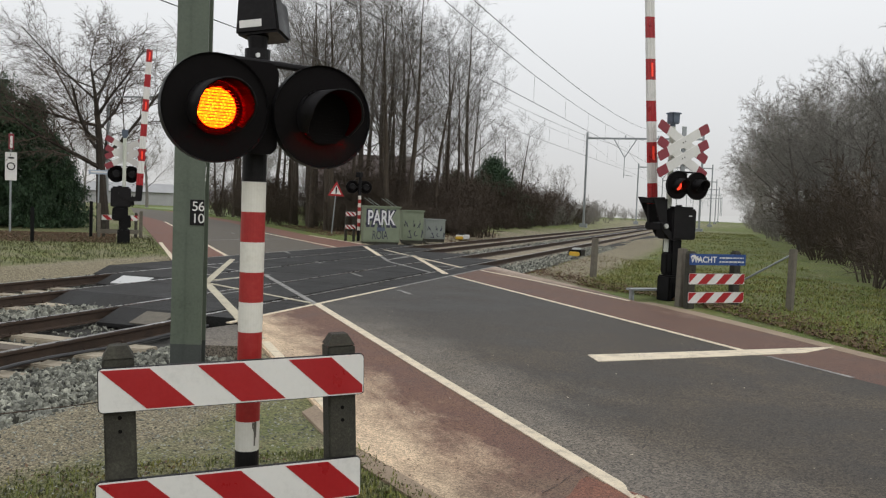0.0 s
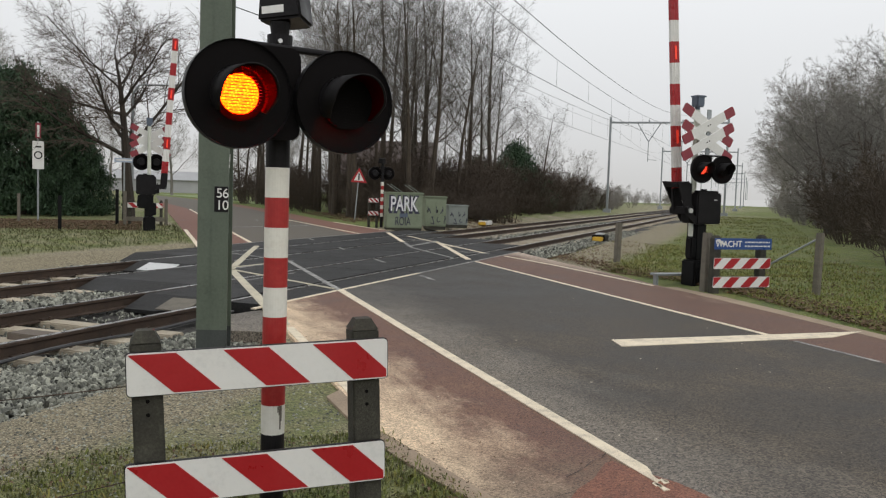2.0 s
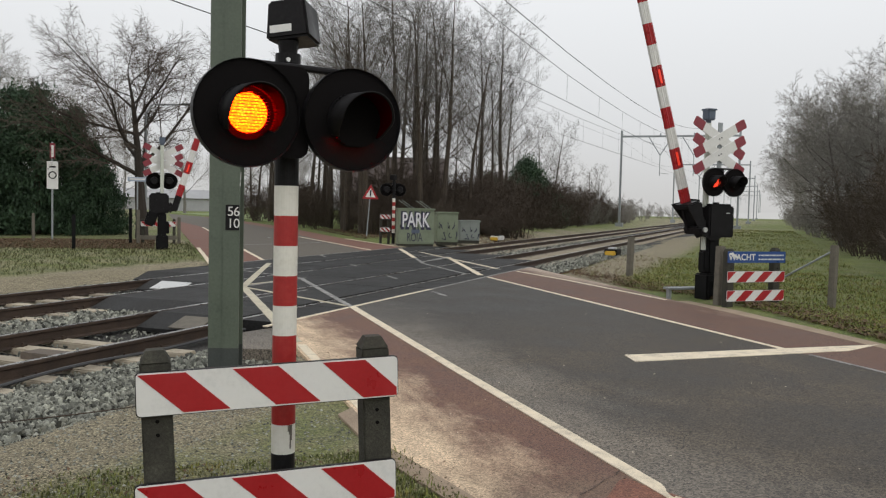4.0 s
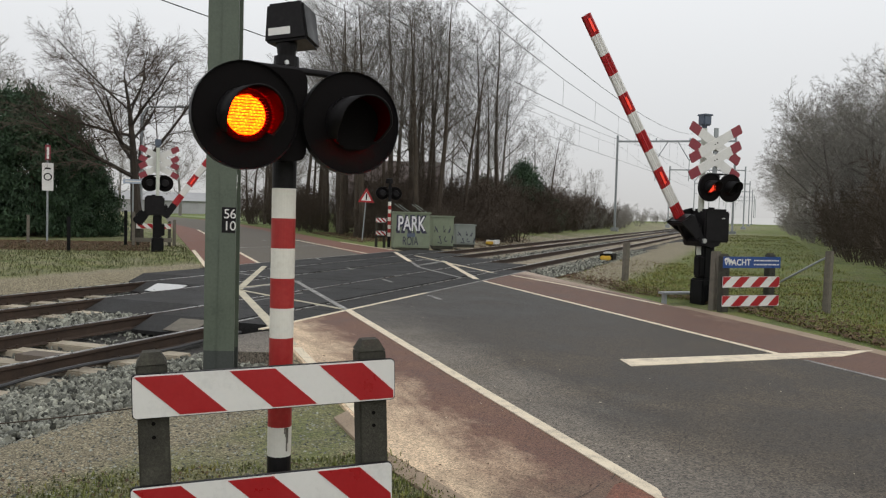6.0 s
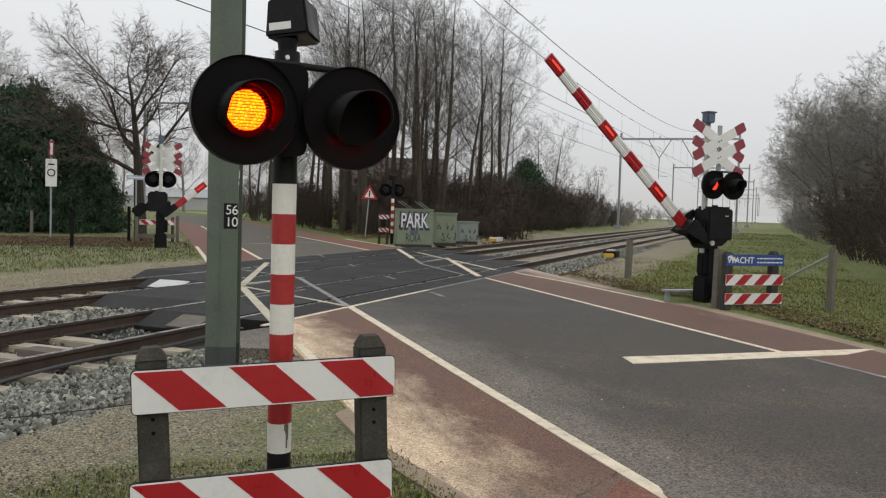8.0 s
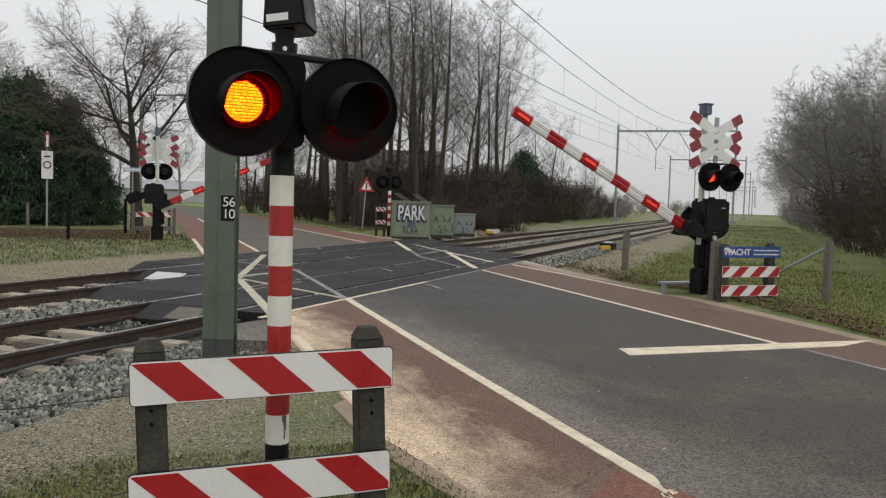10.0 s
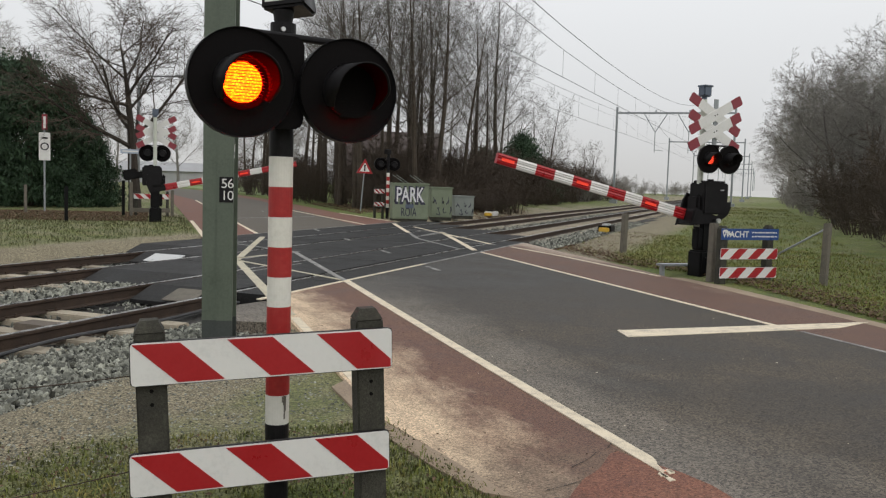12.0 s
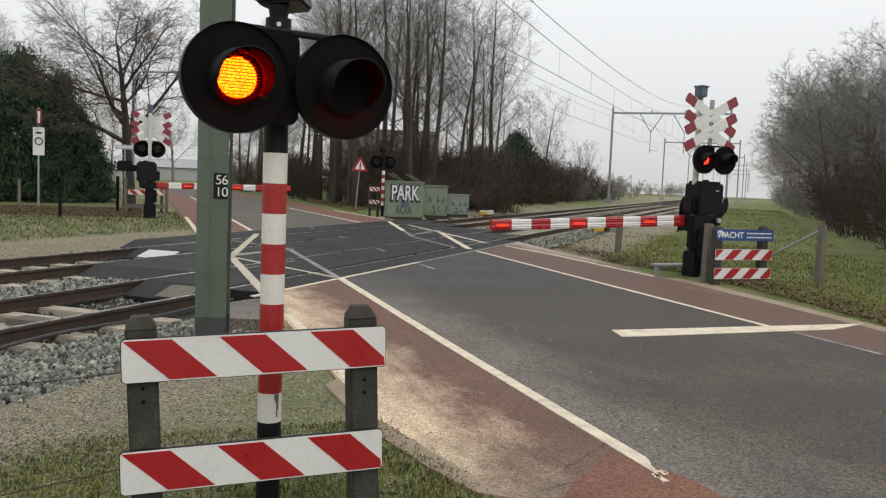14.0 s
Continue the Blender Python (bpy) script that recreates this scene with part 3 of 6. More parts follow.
def build_deck():
    deck = thing("crossing_deck", pose(0, 0, 0), "dark crossing deck of heavy panels between the rails", "crossing deck", kind="structure")
    strips = ((DECK0, RAILS[0] - 0.06, 0.0), (RAILS[0] + 0.1, RAILS[1] - 0.1, 0.005), (RAILS[1] + 0.06, RAILS[2] - 0.06, 0.0), (RAILS[2] + 0.1, RAILS[3] - 0.1, 0.005), (RAILS[3] + 0.06, DECK1, 0.0))
    starts = (1.3, 0.5, -0.05, 0.35, 0.25)
    for (p0, p1, lift), x_start in zip(strips, starts):
        a0, a1 = along_of(x_start, (p0 + p1) / 2), along_of(10.6 if p0 > 6.5 else 9.7, (p0 + p1) / 2)
        n = max(1, round((a1 - a0) / 1.8))
        for i in range(n):
            s0, s1 = a0 + (a1 - a0) * i / n + 0.006, a0 + (a1 - a0) * (i + 1) / n - 0.006
            part("panel", slab([on_track(s0, p0), on_track(s1, p0), on_track(s1, p1), on_track(s0, p1)][::-1], -0.16, lift - 0.003 + 0.002 * (i % 2)), DECK, deck)
    # sloped rubber ends between the rails and a low asphalt apron at the near corner
    for (p0, p1, lift), x_start in list(zip(strips, starts))[1:]:
        a1 = along_of(x_start, (p0 + p1) / 2)
        near, far, low_near, low_far = on_track(a1, p0), on_track(a1, p1), on_track(a1 - 0.55, p0 + 0.05), on_track(a1 - 0.55, p1 - 0.05)
        verts = [(*near, lift), (*far, lift), (*low_far, -0.15), (*low_near, -0.15), (*near, -0.2), (*far, -0.2), (*low_far, -0.2), (*low_near, -0.2)]
        part("ramp", (verts, [(0, 1, 2, 3), (7, 6, 5, 4), (3, 2, 6, 7), (0, 3, 7, 4), (2, 1, 5, 6), (1, 0, 4, 5)]), DECK, deck, "sloped black end of a panel row")
    tagged(part("asphalt_apron", slab([(0.85, 9.75), (1.3, 9.6), (1.46, 9.9), (1.46, 11.35), (1.3, 11.25), (0.95, 10.95)], -0.2, -0.03), ASPHALT), "small asphalt apron at the corner of the crossing", "road", kind="structure")
    # a sloped end plate before each panel row
    for p, a, mat, wide in ((7.35, along_of(0.5, 7.35) - 0.16, POST_WOOD, 0.24), (10.95, along_of(0.35, 10.95) - 0.25, GREY_PLATE, 0.36)):
        bm = bmesh.new()
        box(bm, -wide, wide, -0.2, 0.2, -0.008, 0.008, 0.003, m=pose(0, 0, 0, 17, 0, 0))
        plate = part("end_plate", bm, mat, deck, "bare metal sloped end plate")
        plate.matrix_basis = track_pose(a, p, -0.06)


def rail_profile(z=0.0):
    half = [(0.075, -0.17), (0.075, -0.158), (0.012, -0.142), (0.01, -0.05), (0.036, -0.038), (0.036, -0.012), (0.03, -0.004)]
    return [(x, y) for x, y in half] + [(-x, y) for x, y in half[::-1]]


def sweep_rail(a0, a1, p, mat, name, parent, step=12.0):
    prof, n = rail_profile(), max(1, int((a1 - a0) / step))
    verts, faces, k = [], [], len(rail_profile())
    for i in range(n + 1):
        a = a0 + (a1 - a0) * i / n
        verts += [(*on_track(a, p + u), v) for u, v in prof]
    for i in range(n):
        for j in range(k - 1):
            faces.append((i * k + j, i * k + j + 1, (i + 1) * k + j + 1, (i + 1) * k + j))
    faces += [tuple(range(k)), tuple(range(n * k, n * k + k))[::-1]]
    rail = part(name, (verts, faces), mat, parent)
    head = part("running_surface", slab([on_track(a0, p - 0.03), on_track(a1, p - 0.03), on_track(a1, p + 0.03), on_track(a0, p + 0.03)][::-1], -0.006, 0.0), RAIL_HEAD, rail, "worn bright running surface")
    return rail


def build_tracks():
    for t in (0, 1):
        track = thing("railway_track", pose(0, 0, 0), "railway track of rusty rails on concrete sleepers in grey ballast", "railway track", "tracks", "structure")
        c = (RAILS[2 * t] + RAILS[2 * t + 1]) / 2
        for p in (RAILS[2 * t], RAILS[2 * t + 1]):
            sweep_rail(-40, 420, p, RAIL_RUST, "rail", track)
        bm = bmesh.new()
        box(bm, -1.27, 1.27, -0.13, 0.13, -0.2, -0.02, 0.015)
        first = part("sleeper", bm, SLEEPER, track)
        mesh = first.data
        bm = bmesh.new()
        box(bm, -0.09, 0.09, -0.09, 0.09, -0.006, 0.02, 0.004)
        rod(bm, (-0.11, 0, 0), (-0.11, 0, 0.05), 0.016, n=6)
        rod(bm, (0.11, 0, 0), (0.11, 0, 0.05), 0.016, n=6)
        clip_mesh = part("rail_clip", bm, RAIL_RUST, first)
        clip_mesh.matrix_basis = pose(-0.7525, 0, -0.02)
        k = 0
        a = -6.0
        while a < 100:
            left, right = along_of(-0.5, c), along_of(10.8, c)
            if not left < a < right:
                ob = first if k == 0 else new("sleeper", mesh)
                ob.parent = track
                ob.matrix_basis = track_pose(a, c, -0.135)
                if a < 14:
                    for s in (-0.7525, 0.7525):
                        if k == 0 and s < 0:
                            continue
                        q = new("rail_clip", clip_mesh.data)
                        q.parent, q.matrix_basis = ob, pose(s, 0, -0.02)
                k += 1
            a += 0.62
    # dark cable trough and signal cable along the near rail
    sets = ([], [])
    pts = [Vector((*on_track(a, 6.55 + 0.05 * math.sin(a)), -0.12 + 0.02 * math.sin(2.1 * a))) for a in np.arange(-3, 10.2, 0.4)]
    branch_mesh(sets, pts, [0.018] * len(pts), 6)
    tagged(part("track_cable", sets, CABLE), "dark cable lying along the near rail", "cable")
    bm = bmesh.new()
    box(bm, -0.25, 0.25, -0.14, 0.14, 0, 0.12, 0.01)
    tagged(part("timber_block", bm, WOOD_BLOCK), "old dark timber block lying between the rails", "block").matrix_basis = track_pose(7.2, 7.35, -0.2)


def stone_shape(r, size):
    bm = bmesh.new()
    bmesh.ops.create_icosphere(bm, subdivisions=1, radius=size)
    s = Vector((r.uniform(0.8, 1.45), r.uniform(0.55, 1.1), r.uniform(0.3, 0.65)))
    for v in bm.verts:
        v.co = Vector((v.co.x * s.x, v.co.y * s.y, v.co.z * s.z)) * r.uniform(0.65, 1.2)
    return bm


def build_ballast():
    r = random.Random(11)
    # bed under the stones, its colour darkened as the shade in their gaps
    rows, verts, faces = [4.9, 5.3, 5.7, 6.2, 6.8, 7.5, 8.3, 8.8, 9.3, 9.8, 10.3, 11.0, 11.8, 12.4, 13.0, 13.5], [], []
    hs = [-0.24, -0.2, -0.17, -0.19, -0.23, -0.24, -0.22, -0.19, -0.19, -0.2, -0.23, -0.24, -0.23, -0.19, -0.2, -0.24]
    aa = list(np.arange(-30, 60, 0.5)) + list(np.arange(60, 421, 10))
    for a in aa:
        for p, h in zip(rows, hs):
            x, y = on_track(a, p)
            verts.append((x, y, h + 0.015 * noise.noise((x * 2, y * 2, 1))))
    w = len(rows)
    for i in range(len(aa) - 1):
        for j in range(w - 1):
            faces.append((i * w + j + 1, (i + 1) * w + j + 1, (i + 1) * w + j, i * w + j))
    bed = tagged(part("ballast_bed", (verts, faces), SHADED_BED), "bed of crushed stone under the tracks, darkened as shade between stones", "ballast", kind="structure")
    shapes = []
    for i in range(14):
        bm = stone_shape(r, 1.0)
        shapes.append(([v.co.copy() for v in bm.verts], [[v.index for v in f.verts] for f in bm.faces]))
        bm.free()

    def height(p):
        return float(np.interp(p, rows, hs))

    def free(a, p):
        x, y = on_track(a, p)
        if 1.2 < x < 9.9 and DECK0 - 0.1 < p < DECK1:
            return False
        if DECK0 < p < DECK1 and 0.0 < x < 10.9:
            return False
        return all(abs(p - q) > 0.1 for q in RAILS)

    def heap(name, count, a0, a1, p0, p1, lo, hi, label):
        verts, faces = [], []
        for i in range(count):
            a, p = r.uniform(a0, a1), r.uniform(p0, p1)
            if p0 < 5.1:
                p = p0 + (p1 - p0) * r.random() ** 0.6
            if not free(a, p) or (p < 5.6 and 1.2 < on_track(a, p)[0] < 9.3):
                continue
            c, f = shapes[r.randrange(14)]
            s, q = r.uniform(lo, hi), Euler((r.uniform(0, 6), r.uniform(0, 6), r.uniform(0, 6))).to_matrix()
            x, y = on_track(a, p)
            z = height(p) + s * 0.35 + r.random() * 0.02
            b = len(verts)
            verts += [tuple((q @ v) * s + Vector((x, y, z))) for v in c]
            faces += [[b + k for k in g] for g in f]
        tagged(part(name, (verts, faces), STONE), label, "ballast", kind="stuff")

    heap("ballast_near", 13000, 1.0, 9.8, 4.75, 6.35, 0.02, 0.048, "grey crushed stones along the near rail")
    heap("ballast_between_sleepers", 3000, 3.0, 11.0, 6.3, 8.6, 0.016, 0.03, "dirty crushed stones between the sleepers")
    heap("ballast_between_tracks", 7000, 4, 14, 8.3, 10.4, 0.028, 0.05, "grey crushed stones between the tracks")
    heap("ballast_far_track", 2500, 6, 16, 10.4, 13.0, 0.03, 0.045, "crushed stones round the far track")
    heap("ballast_beyond_near", 4500, 21.5, 45, 4.9, 6.8, 0.03, 0.06, "crushed stones beside the track past the crossing")
    heap("ballast_beyond_tracks", 4500, 24, 60, 6.6, 10.4, 0.035, 0.06, "crushed stones between the tracks past the crossing")
    # single stones on top, nearest to the verge
    meshes = []
    for i in range(8):
        bm = stone_shape(r, 0.036)
        me = bpy.data.meshes.new("stone")
        bm.to_mesh(me)
        bm.free()
        me.materials.append(STONE_PIECE)
        meshes.append(me)
    for i in range(290):
        a, p = r.uniform(2.5, 8.5), 4.5 + 1.5 * r.random() ** 0.7
        x, y = on_track(a, p)
        if x > 1.15 or (abs(x - 0.66) < 0.25 and abs(y - 8.95) < 0.25):
            continue
        ob = new("stone", meshes[i % 8])
        ob.parent = bed
        ob.matrix_basis = pose(x, y, height(p) + 0.03, r.uniform(0, 360), r.uniform(0, 360), r.uniform(0, 360))


def build_road_wear():
    r = random.Random(17)
    verts, faces = [], []

    def crack(x, y, ang, length, w):
        px, py, a, k = x, y, ang, int(length / 0.12)
        for i in range(k):
            a += r.gauss(0, 0.35)
            a += (ang - a) * 0.3
            qx, qy = px + 0.12 * math.cos(a), py + 0.12 * math.sin(a)
            ww = w * r.uniform(0.4, 1.2)
            b = len(verts)
            nx, ny = -math.sin(a) * ww, math.cos(a) * ww
            verts.extend([(px + nx, py + ny, 0.0035), (px - nx, py - ny, 0.0035), (qx - nx, qy - ny, 0.0035), (qx + nx, qy + ny, 0.0035)])
            faces.append((b, b + 1, b + 2, b + 3))
            px, py = qx, qy

    for x, y, a, l in ((2.25, 4.25, 1.0, 0.8), (1.95, 3.95, 0.5, 0.6), (3.35, 4.9, 0.9, 0.8), (4.2, 5.6, 1.1, 1.0), (6.4, 10.5, 1.5, 2.0)):
        crack(x, y, a, l, 0.0022)
    # the joint of an old patch runs slantwise over the lane
    for i in range(5):
        crack(3.35 + 0.42 * i, 5.3 + 0.38 * i, 0.72, 0.35, 0.0014)
    tagged(part("road_cracks", (verts, faces), CRACK), "fine dark cracks in the road surface", "crack", kind="stuff")
    verts, faces = [], []
    for i in range(70):
        x, y, k = r.uniform(1.7, 7.8), 3.5 + 11 * r.random() ** 1.3, r.uniform(0.004, 0.014)
        b, pts = len(verts), [(k * r.uniform(0.5, 1.2) * math.cos(t), k * r.uniform(0.5, 1.2) * math.sin(t)) for t in (0.2, 1.4, 2.7, 3.9, 5.2)]
        verts.extend([(x + u, y + v, 0.005) for u, v in pts])
        faces.append(tuple(range(b, b + 5)))
    tagged(part("road_specks", (verts, faces), ROAD_WHITE), "small pale specks scattered on the asphalt", "litter", kind="stuff")
    verts, faces = [], []
    for i in range(170):
        x, y = 1.55 + 1.2 * r.random() ** 1.6, 3.3 + 6.5 * r.random()
        k, b = r.uniform(0.004, 0.011), len(verts)
        t = r.uniform(0, 3)
        verts.extend([(x + k * math.cos(t + q), y + 0.6 * k * math.sin(t + q), 0.005 + 0.006 * (j % 2)) for j, q in enumerate((0, 1.6, 3.1, 4.7))])
        faces.append((b, b + 1, b + 2, b + 3))
    tagged(part("road_debris", (verts, faces), DRY_LEAF), "crumbs of leaf and soil on the cycle lane", "litter", kind="stuff")
    verts, faces = [], []
    for i in range(6000):
        x, y = r.uniform(-2.2, 1.3), r.uniform(3.6, 8.2)
        if not 2.6 < -x * CA + y * SA < 4.9:
            continue
        k, b, t, z = r.uniform(0.004, 0.014), len(verts), r.uniform(0, 3), ground_height(x, y)
        verts.extend([(x + k * math.cos(t + q), y + k * math.sin(t + q), z + 0.002) for q in (0, 1.6, 3.1, 4.7)] + [(x, y, z + k * 0.9)])
        faces.extend([(b, b + 1, b + 4), (b + 1, b + 2, b + 4), (b + 2, b + 3, b + 4), (b + 3, b, b + 4)])
    tagged(part("loose_grit", (verts, faces), STONE), "loose grit and pebbles on the trodden soil", "gravel", kind="stuff")
    for pts in ([(-1.8, 72), (-4.5, 95), (-16, 135), (-45, 135), (-32, 72)], [(9.0, 72), (6.6, 95), (1, 122), (13, 124), (11.5, 95)]):
        tagged(part("field", slab(pts, -0.1, 0.03), FIELD), "pale green winter field beyond the far road", "field", kind="structure")


# ---- crossing equipment ----
def striped_board(parent, x0, x1, z0, z1, y, lean=1, n=3.5, white=WHITE, red=RED, start=0.0):
    """A white board with slanting red stripes, each stripe a piece of its own."""
    board = part("board", upright(rounded(x0, x1, z0, z1, 0.018), y, y + 0.012), white, parent, "white board with slanting red stripes")
    part("edge_trim", upright(rounded(x0 - 0.004, x1 + 0.004, z0 - 0.004, z1 + 0.003, 0.02), y + 0.006, y + 0.026), BLACK_PAINT, board, "dark rim")
    h, pitch = z1 - z0, (x1 - x0) / n
    slope = h
    inset = 0.006
    k = -1
    while True:
        a = x0 + start + k * pitch
        k += 1
        if a > x1:
            break
        lo, hi = (a + slope, a) if lean > 0 else (a, a + slope)
        w = pitch * 0.5
        poly = [(lo, z0 + inset), (lo + w, z0 + inset), (hi + w, z1 - inset), (hi, z1 - inset)]
        poly = clip(poly, x0 + inset, x1 - inset)
        if len(poly) > 2:
            part("stripe", upright(poly, y - 0.002, y), red, board)
    return board


def clip(poly, lo, hi):
    for side, limit in ((1, lo), (-1, hi)):
        out = []
        for (x0, z0), (x1, z1) in zip(poly, poly[1:] + poly[:1]):
            in0, in1 = side * (x0 - limit) >= 0, side * (x1 - limit) >= 0
            if in0:
                out.append((x0, z0))
            if in0 != in1:
                f = (limit - x0) / (x1 - x0)
                out.append((limit, z0 + f * (z1 - z0)))
        poly = out
        if not poly:
            return []
    return poly


def concrete_post(parent, x, y, h, w=0.13, name="post", mat=CONCRETE, lean=0.0):
    bm = bmesh.new()
    box(bm, x - w / 2, x + w / 2, y - w / 2, y + w / 2, -0.25, h - 0.05, 0.008)
    r = bmesh.ops.create_cone(bm, cap_ends=True, segments=4, radius1=w * 0.69, radius2=w * 0.4, depth=0.05)
    bmesh.ops.transform(bm, matrix=Matrix.Translation((x, y, h - 0.026)) @ Matrix.Rotation(radians(45), 4, "Z"), verts=r["verts"])
    post = part(name, bm, mat, parent, "dark mossy concrete post" if mat == CONCRETE else "")
    for z in (0.25, 0.6, 0.66):
        if z < h - 0.1:
            b = bmesh.new()
            rod(b, (x, y - w / 2 + 0.004, z), (x, y - w / 2 - 0.003, z), 0.009, n=8)
            part("bolt_hole", b, BLACK_MATT, post)
    post.matrix_basis = pose(x, y, h, 0, lean, 0) @ pose(-x, -y, -h)
    return post


SHUTTERS = {}


def signal_head(parent, x, y, z, r, key, lens, back=False, lamp_r=0.1, slats=18):
    """A round black backboard with a hooded lamp; thin added slats before the lens open and close, blocking its light
    to make it flash.
    """
    head = part("backboard", upright(ring(x, z, r, 40), y - 0.012, y + 0.012), BLACK_MATT, parent, "round black backboard")
    b = bmesh.new()
    rod(b, (x, y + 0.01, z), (x, y + 0.16, z), lamp_r * 1.35, lamp_r * 1.0, 24)
    part("housing", b, BLACK_PAINT, head)
    # dished rim
    verts, faces, n = [], [], 40
    for i in range(n):
        c, s = math.cos(2 * math.pi * i / n), math.sin(2 * math.pi * i / n)
        verts += [(x + c * r, y - 0.012, z + s * r), (x + c * (r + 0.006), y - 0.03, z + s * (r + 0.006)), (x + c * (r + 0.006), y + 0.02, z + s * (r + 0.006))]
    for i in range(n):
        j = (i + 1) % n
        faces += [(i * 3, j * 3, j * 3 + 1, i * 3 + 1), (i * 3 + 1, j * 3 + 1, j * 3 + 2, i * 3 + 2)]
    part("rim", (verts, faces), BLACK_PAINT, head)
    # hood: a tube round the upper part of the lens, longer at the top
    verts, faces, n = [], [], 36
    ho = lamp_r * 1.28
    for i in range(n + 1):
        ang = radians(-35 + 250 * i / n)
        c, s = math.cos(ang), math.sin(ang)
        out = lamp_r * (1.9 + 0.5 * s) * min(1.0, 0.55 + 0.09 * min(i, n - i))
        for rr in (ho, ho - 0.006):
            verts += [(x + c * rr, y - 0.01, z + s * rr), (x + c * rr, y - 0.012 - out, z + s * rr - 0.015)]
    for i in range(n):
        a, c = i * 4, (i + 1) * 4
        faces += [(a, c, c + 1, a + 1), (a + 2, a + 3, c + 3, c + 2), (a + 1, c + 1, c + 3, a + 3)]
    part("hood", (verts, faces), BLACK_PAINT, head, smooth=True)
    # an added lining that carries the lamp's red glow as its colour
    if lens == LENS_NEAR:
        inner = [(x + (vx - x) * 0.975, vy * 0.0 + (y - 0.014 if k % 2 == 0 else vy + 0.012), z + (vz - z) * 0.975 - (0 if k % 2 == 0 else 0.0)) for k, (vx, vy, vz) in enumerate(verts[i] for i in range(len(verts)) if i % 4 > 1)]
        part("hood_glow_liner", (inner, [(2 * k, 2 * k + 2, 2 * k + 3, 2 * k + 1) for k in range(n)]), HOOD_GLOW_RED, head, "added hood lining, coloured red for the lamp's glow", smooth=True)
    if lens:
        ring_bm = bmesh.new()
        rod(ring_bm, (x, y - 0.012, z), (x, y - 0.022, z), lamp_r * 1.2, n=32)
        part("lens_surround", ring_bm, HOOD_GLOW_RED if lens == LENS_NEAR else BLACK_MATT, head, "lens surround, on the near post reddened for the lamp's glow")
        glass = bmesh.new()
        bmesh.ops.create_uvsphere(glass, u_segments=24, v_segments=12, radius=1.0)
        bmesh.ops.transform(glass, matrix=Matrix.Translation((x, y - 0.02, z)) @ Matrix.Diagonal((lamp_r * 0.9, 0.02, lamp_r * 0.9, 1)), verts=glass.verts[:])
        part("lens", glass, lens, head, "faceted red signal lens, alight")
        SHUTTERS[key] = []
        full = lamp_r * 1.24
        h = 2 * full / slats
        for i in range(slats):
            zc = -full + (i + 0.5) * h
            half = math.sqrt(max(0.0004, full ** 2 - max(abs(zc) - h / 2, 0) ** 2))
            s = bmesh.new()
            box(s, -half, half, -0.001, 0.001, -h / 2 - 0.001, h / 2 + 0.001)
            slat = part("shutter_slat", s, BLACK_MATT, parent)
            # the slat's faintly glowing back, added, stands in for the lamp brightening and fading
            disc = lamp_r * 0.9
            if abs(zc) < disc:
                glow = bmesh.new()
                wide = math.sqrt(disc ** 2 - zc ** 2)
                box(glow, -wide, wide, 0.001, 0.002, -h / 2 - 0.001, h / 2 + 0.001)
                part("dim_lamp_strip", glow, LENS_DIM if lens == LENS_NEAR else LENS_FAR, slat, "glowing red strip standing in for the dim lens")
            SHUTTERS[key].append((slat, x, y - 0.062, z + zc))
    else:
        cap = bmesh.new()
        rod(cap, (x, y - 0.012, z), (x, y - 0.03, z), lamp_r, n=24)
        part("lens", cap, BLACK_PAINT, head, "unlit dark lens")
    return head


def warning_bell(parent, x, y, z, size=0.2):
    """The black loudspeaker horn on top of the pole."""
    bm = bmesh.new()
    rod(bm, (x, y, z), (x, y, z + 0.07), 0.06, 0.06, 20)
    rod(bm, (x, y, z + 0.07), (x, y, z + 0.13), 0.042, 0.05, 20)
    part("collar", bm, BLACK_PAINT, parent)
    bm = bmesh.new()
    r = bmesh.ops.create_cube(bm, size=1)
    for v in r["verts"]:
        t = v.co.z + 0.5
        wide = 0.5 + 0.1 * (1 - t)
        v.co = Vector((v.co.x * size * 2 * wide * (0.8 if v.co.y > 0 else 1.0), v.co.y * size * 1.15, t * size * 1.0))
    bmesh.ops.bevel(bm, geom=bm.edges[:], offset=0.012, segments=2, affect="EDGES")
    bmesh.ops.transform(bm, matrix=pose(x + 0.045, y + 0.02, z + 0.13, -4, -5, -42), verts=bm.verts[:])
    bell = part("horn_box", bm, BLACK_PAINT, parent, "black boxy warning horn")
    tag = bmesh.new()
    box(tag, -0.055, 0.055, -0.001, 0.001, 0, 0.035)
    bmesh.ops.transform(tag, matrix=pose(x + 0.045, y + 0.02, z + 0.13, -4, -5, -42) @ pose(-0.03, -size * 0.577, 0.03), verts=tag.verts[:])
    part("sticker", tag, WHITE, bell, "white sticker")
    bolt = bmesh.new()
    rod(bolt, (x - 0.02, y - 0.058, z + 0.035), (x - 0.02, y - 0.068, z + 0.035), 0.011, n=8)
    part("bolt", bolt, GREY_PLATE, bell)


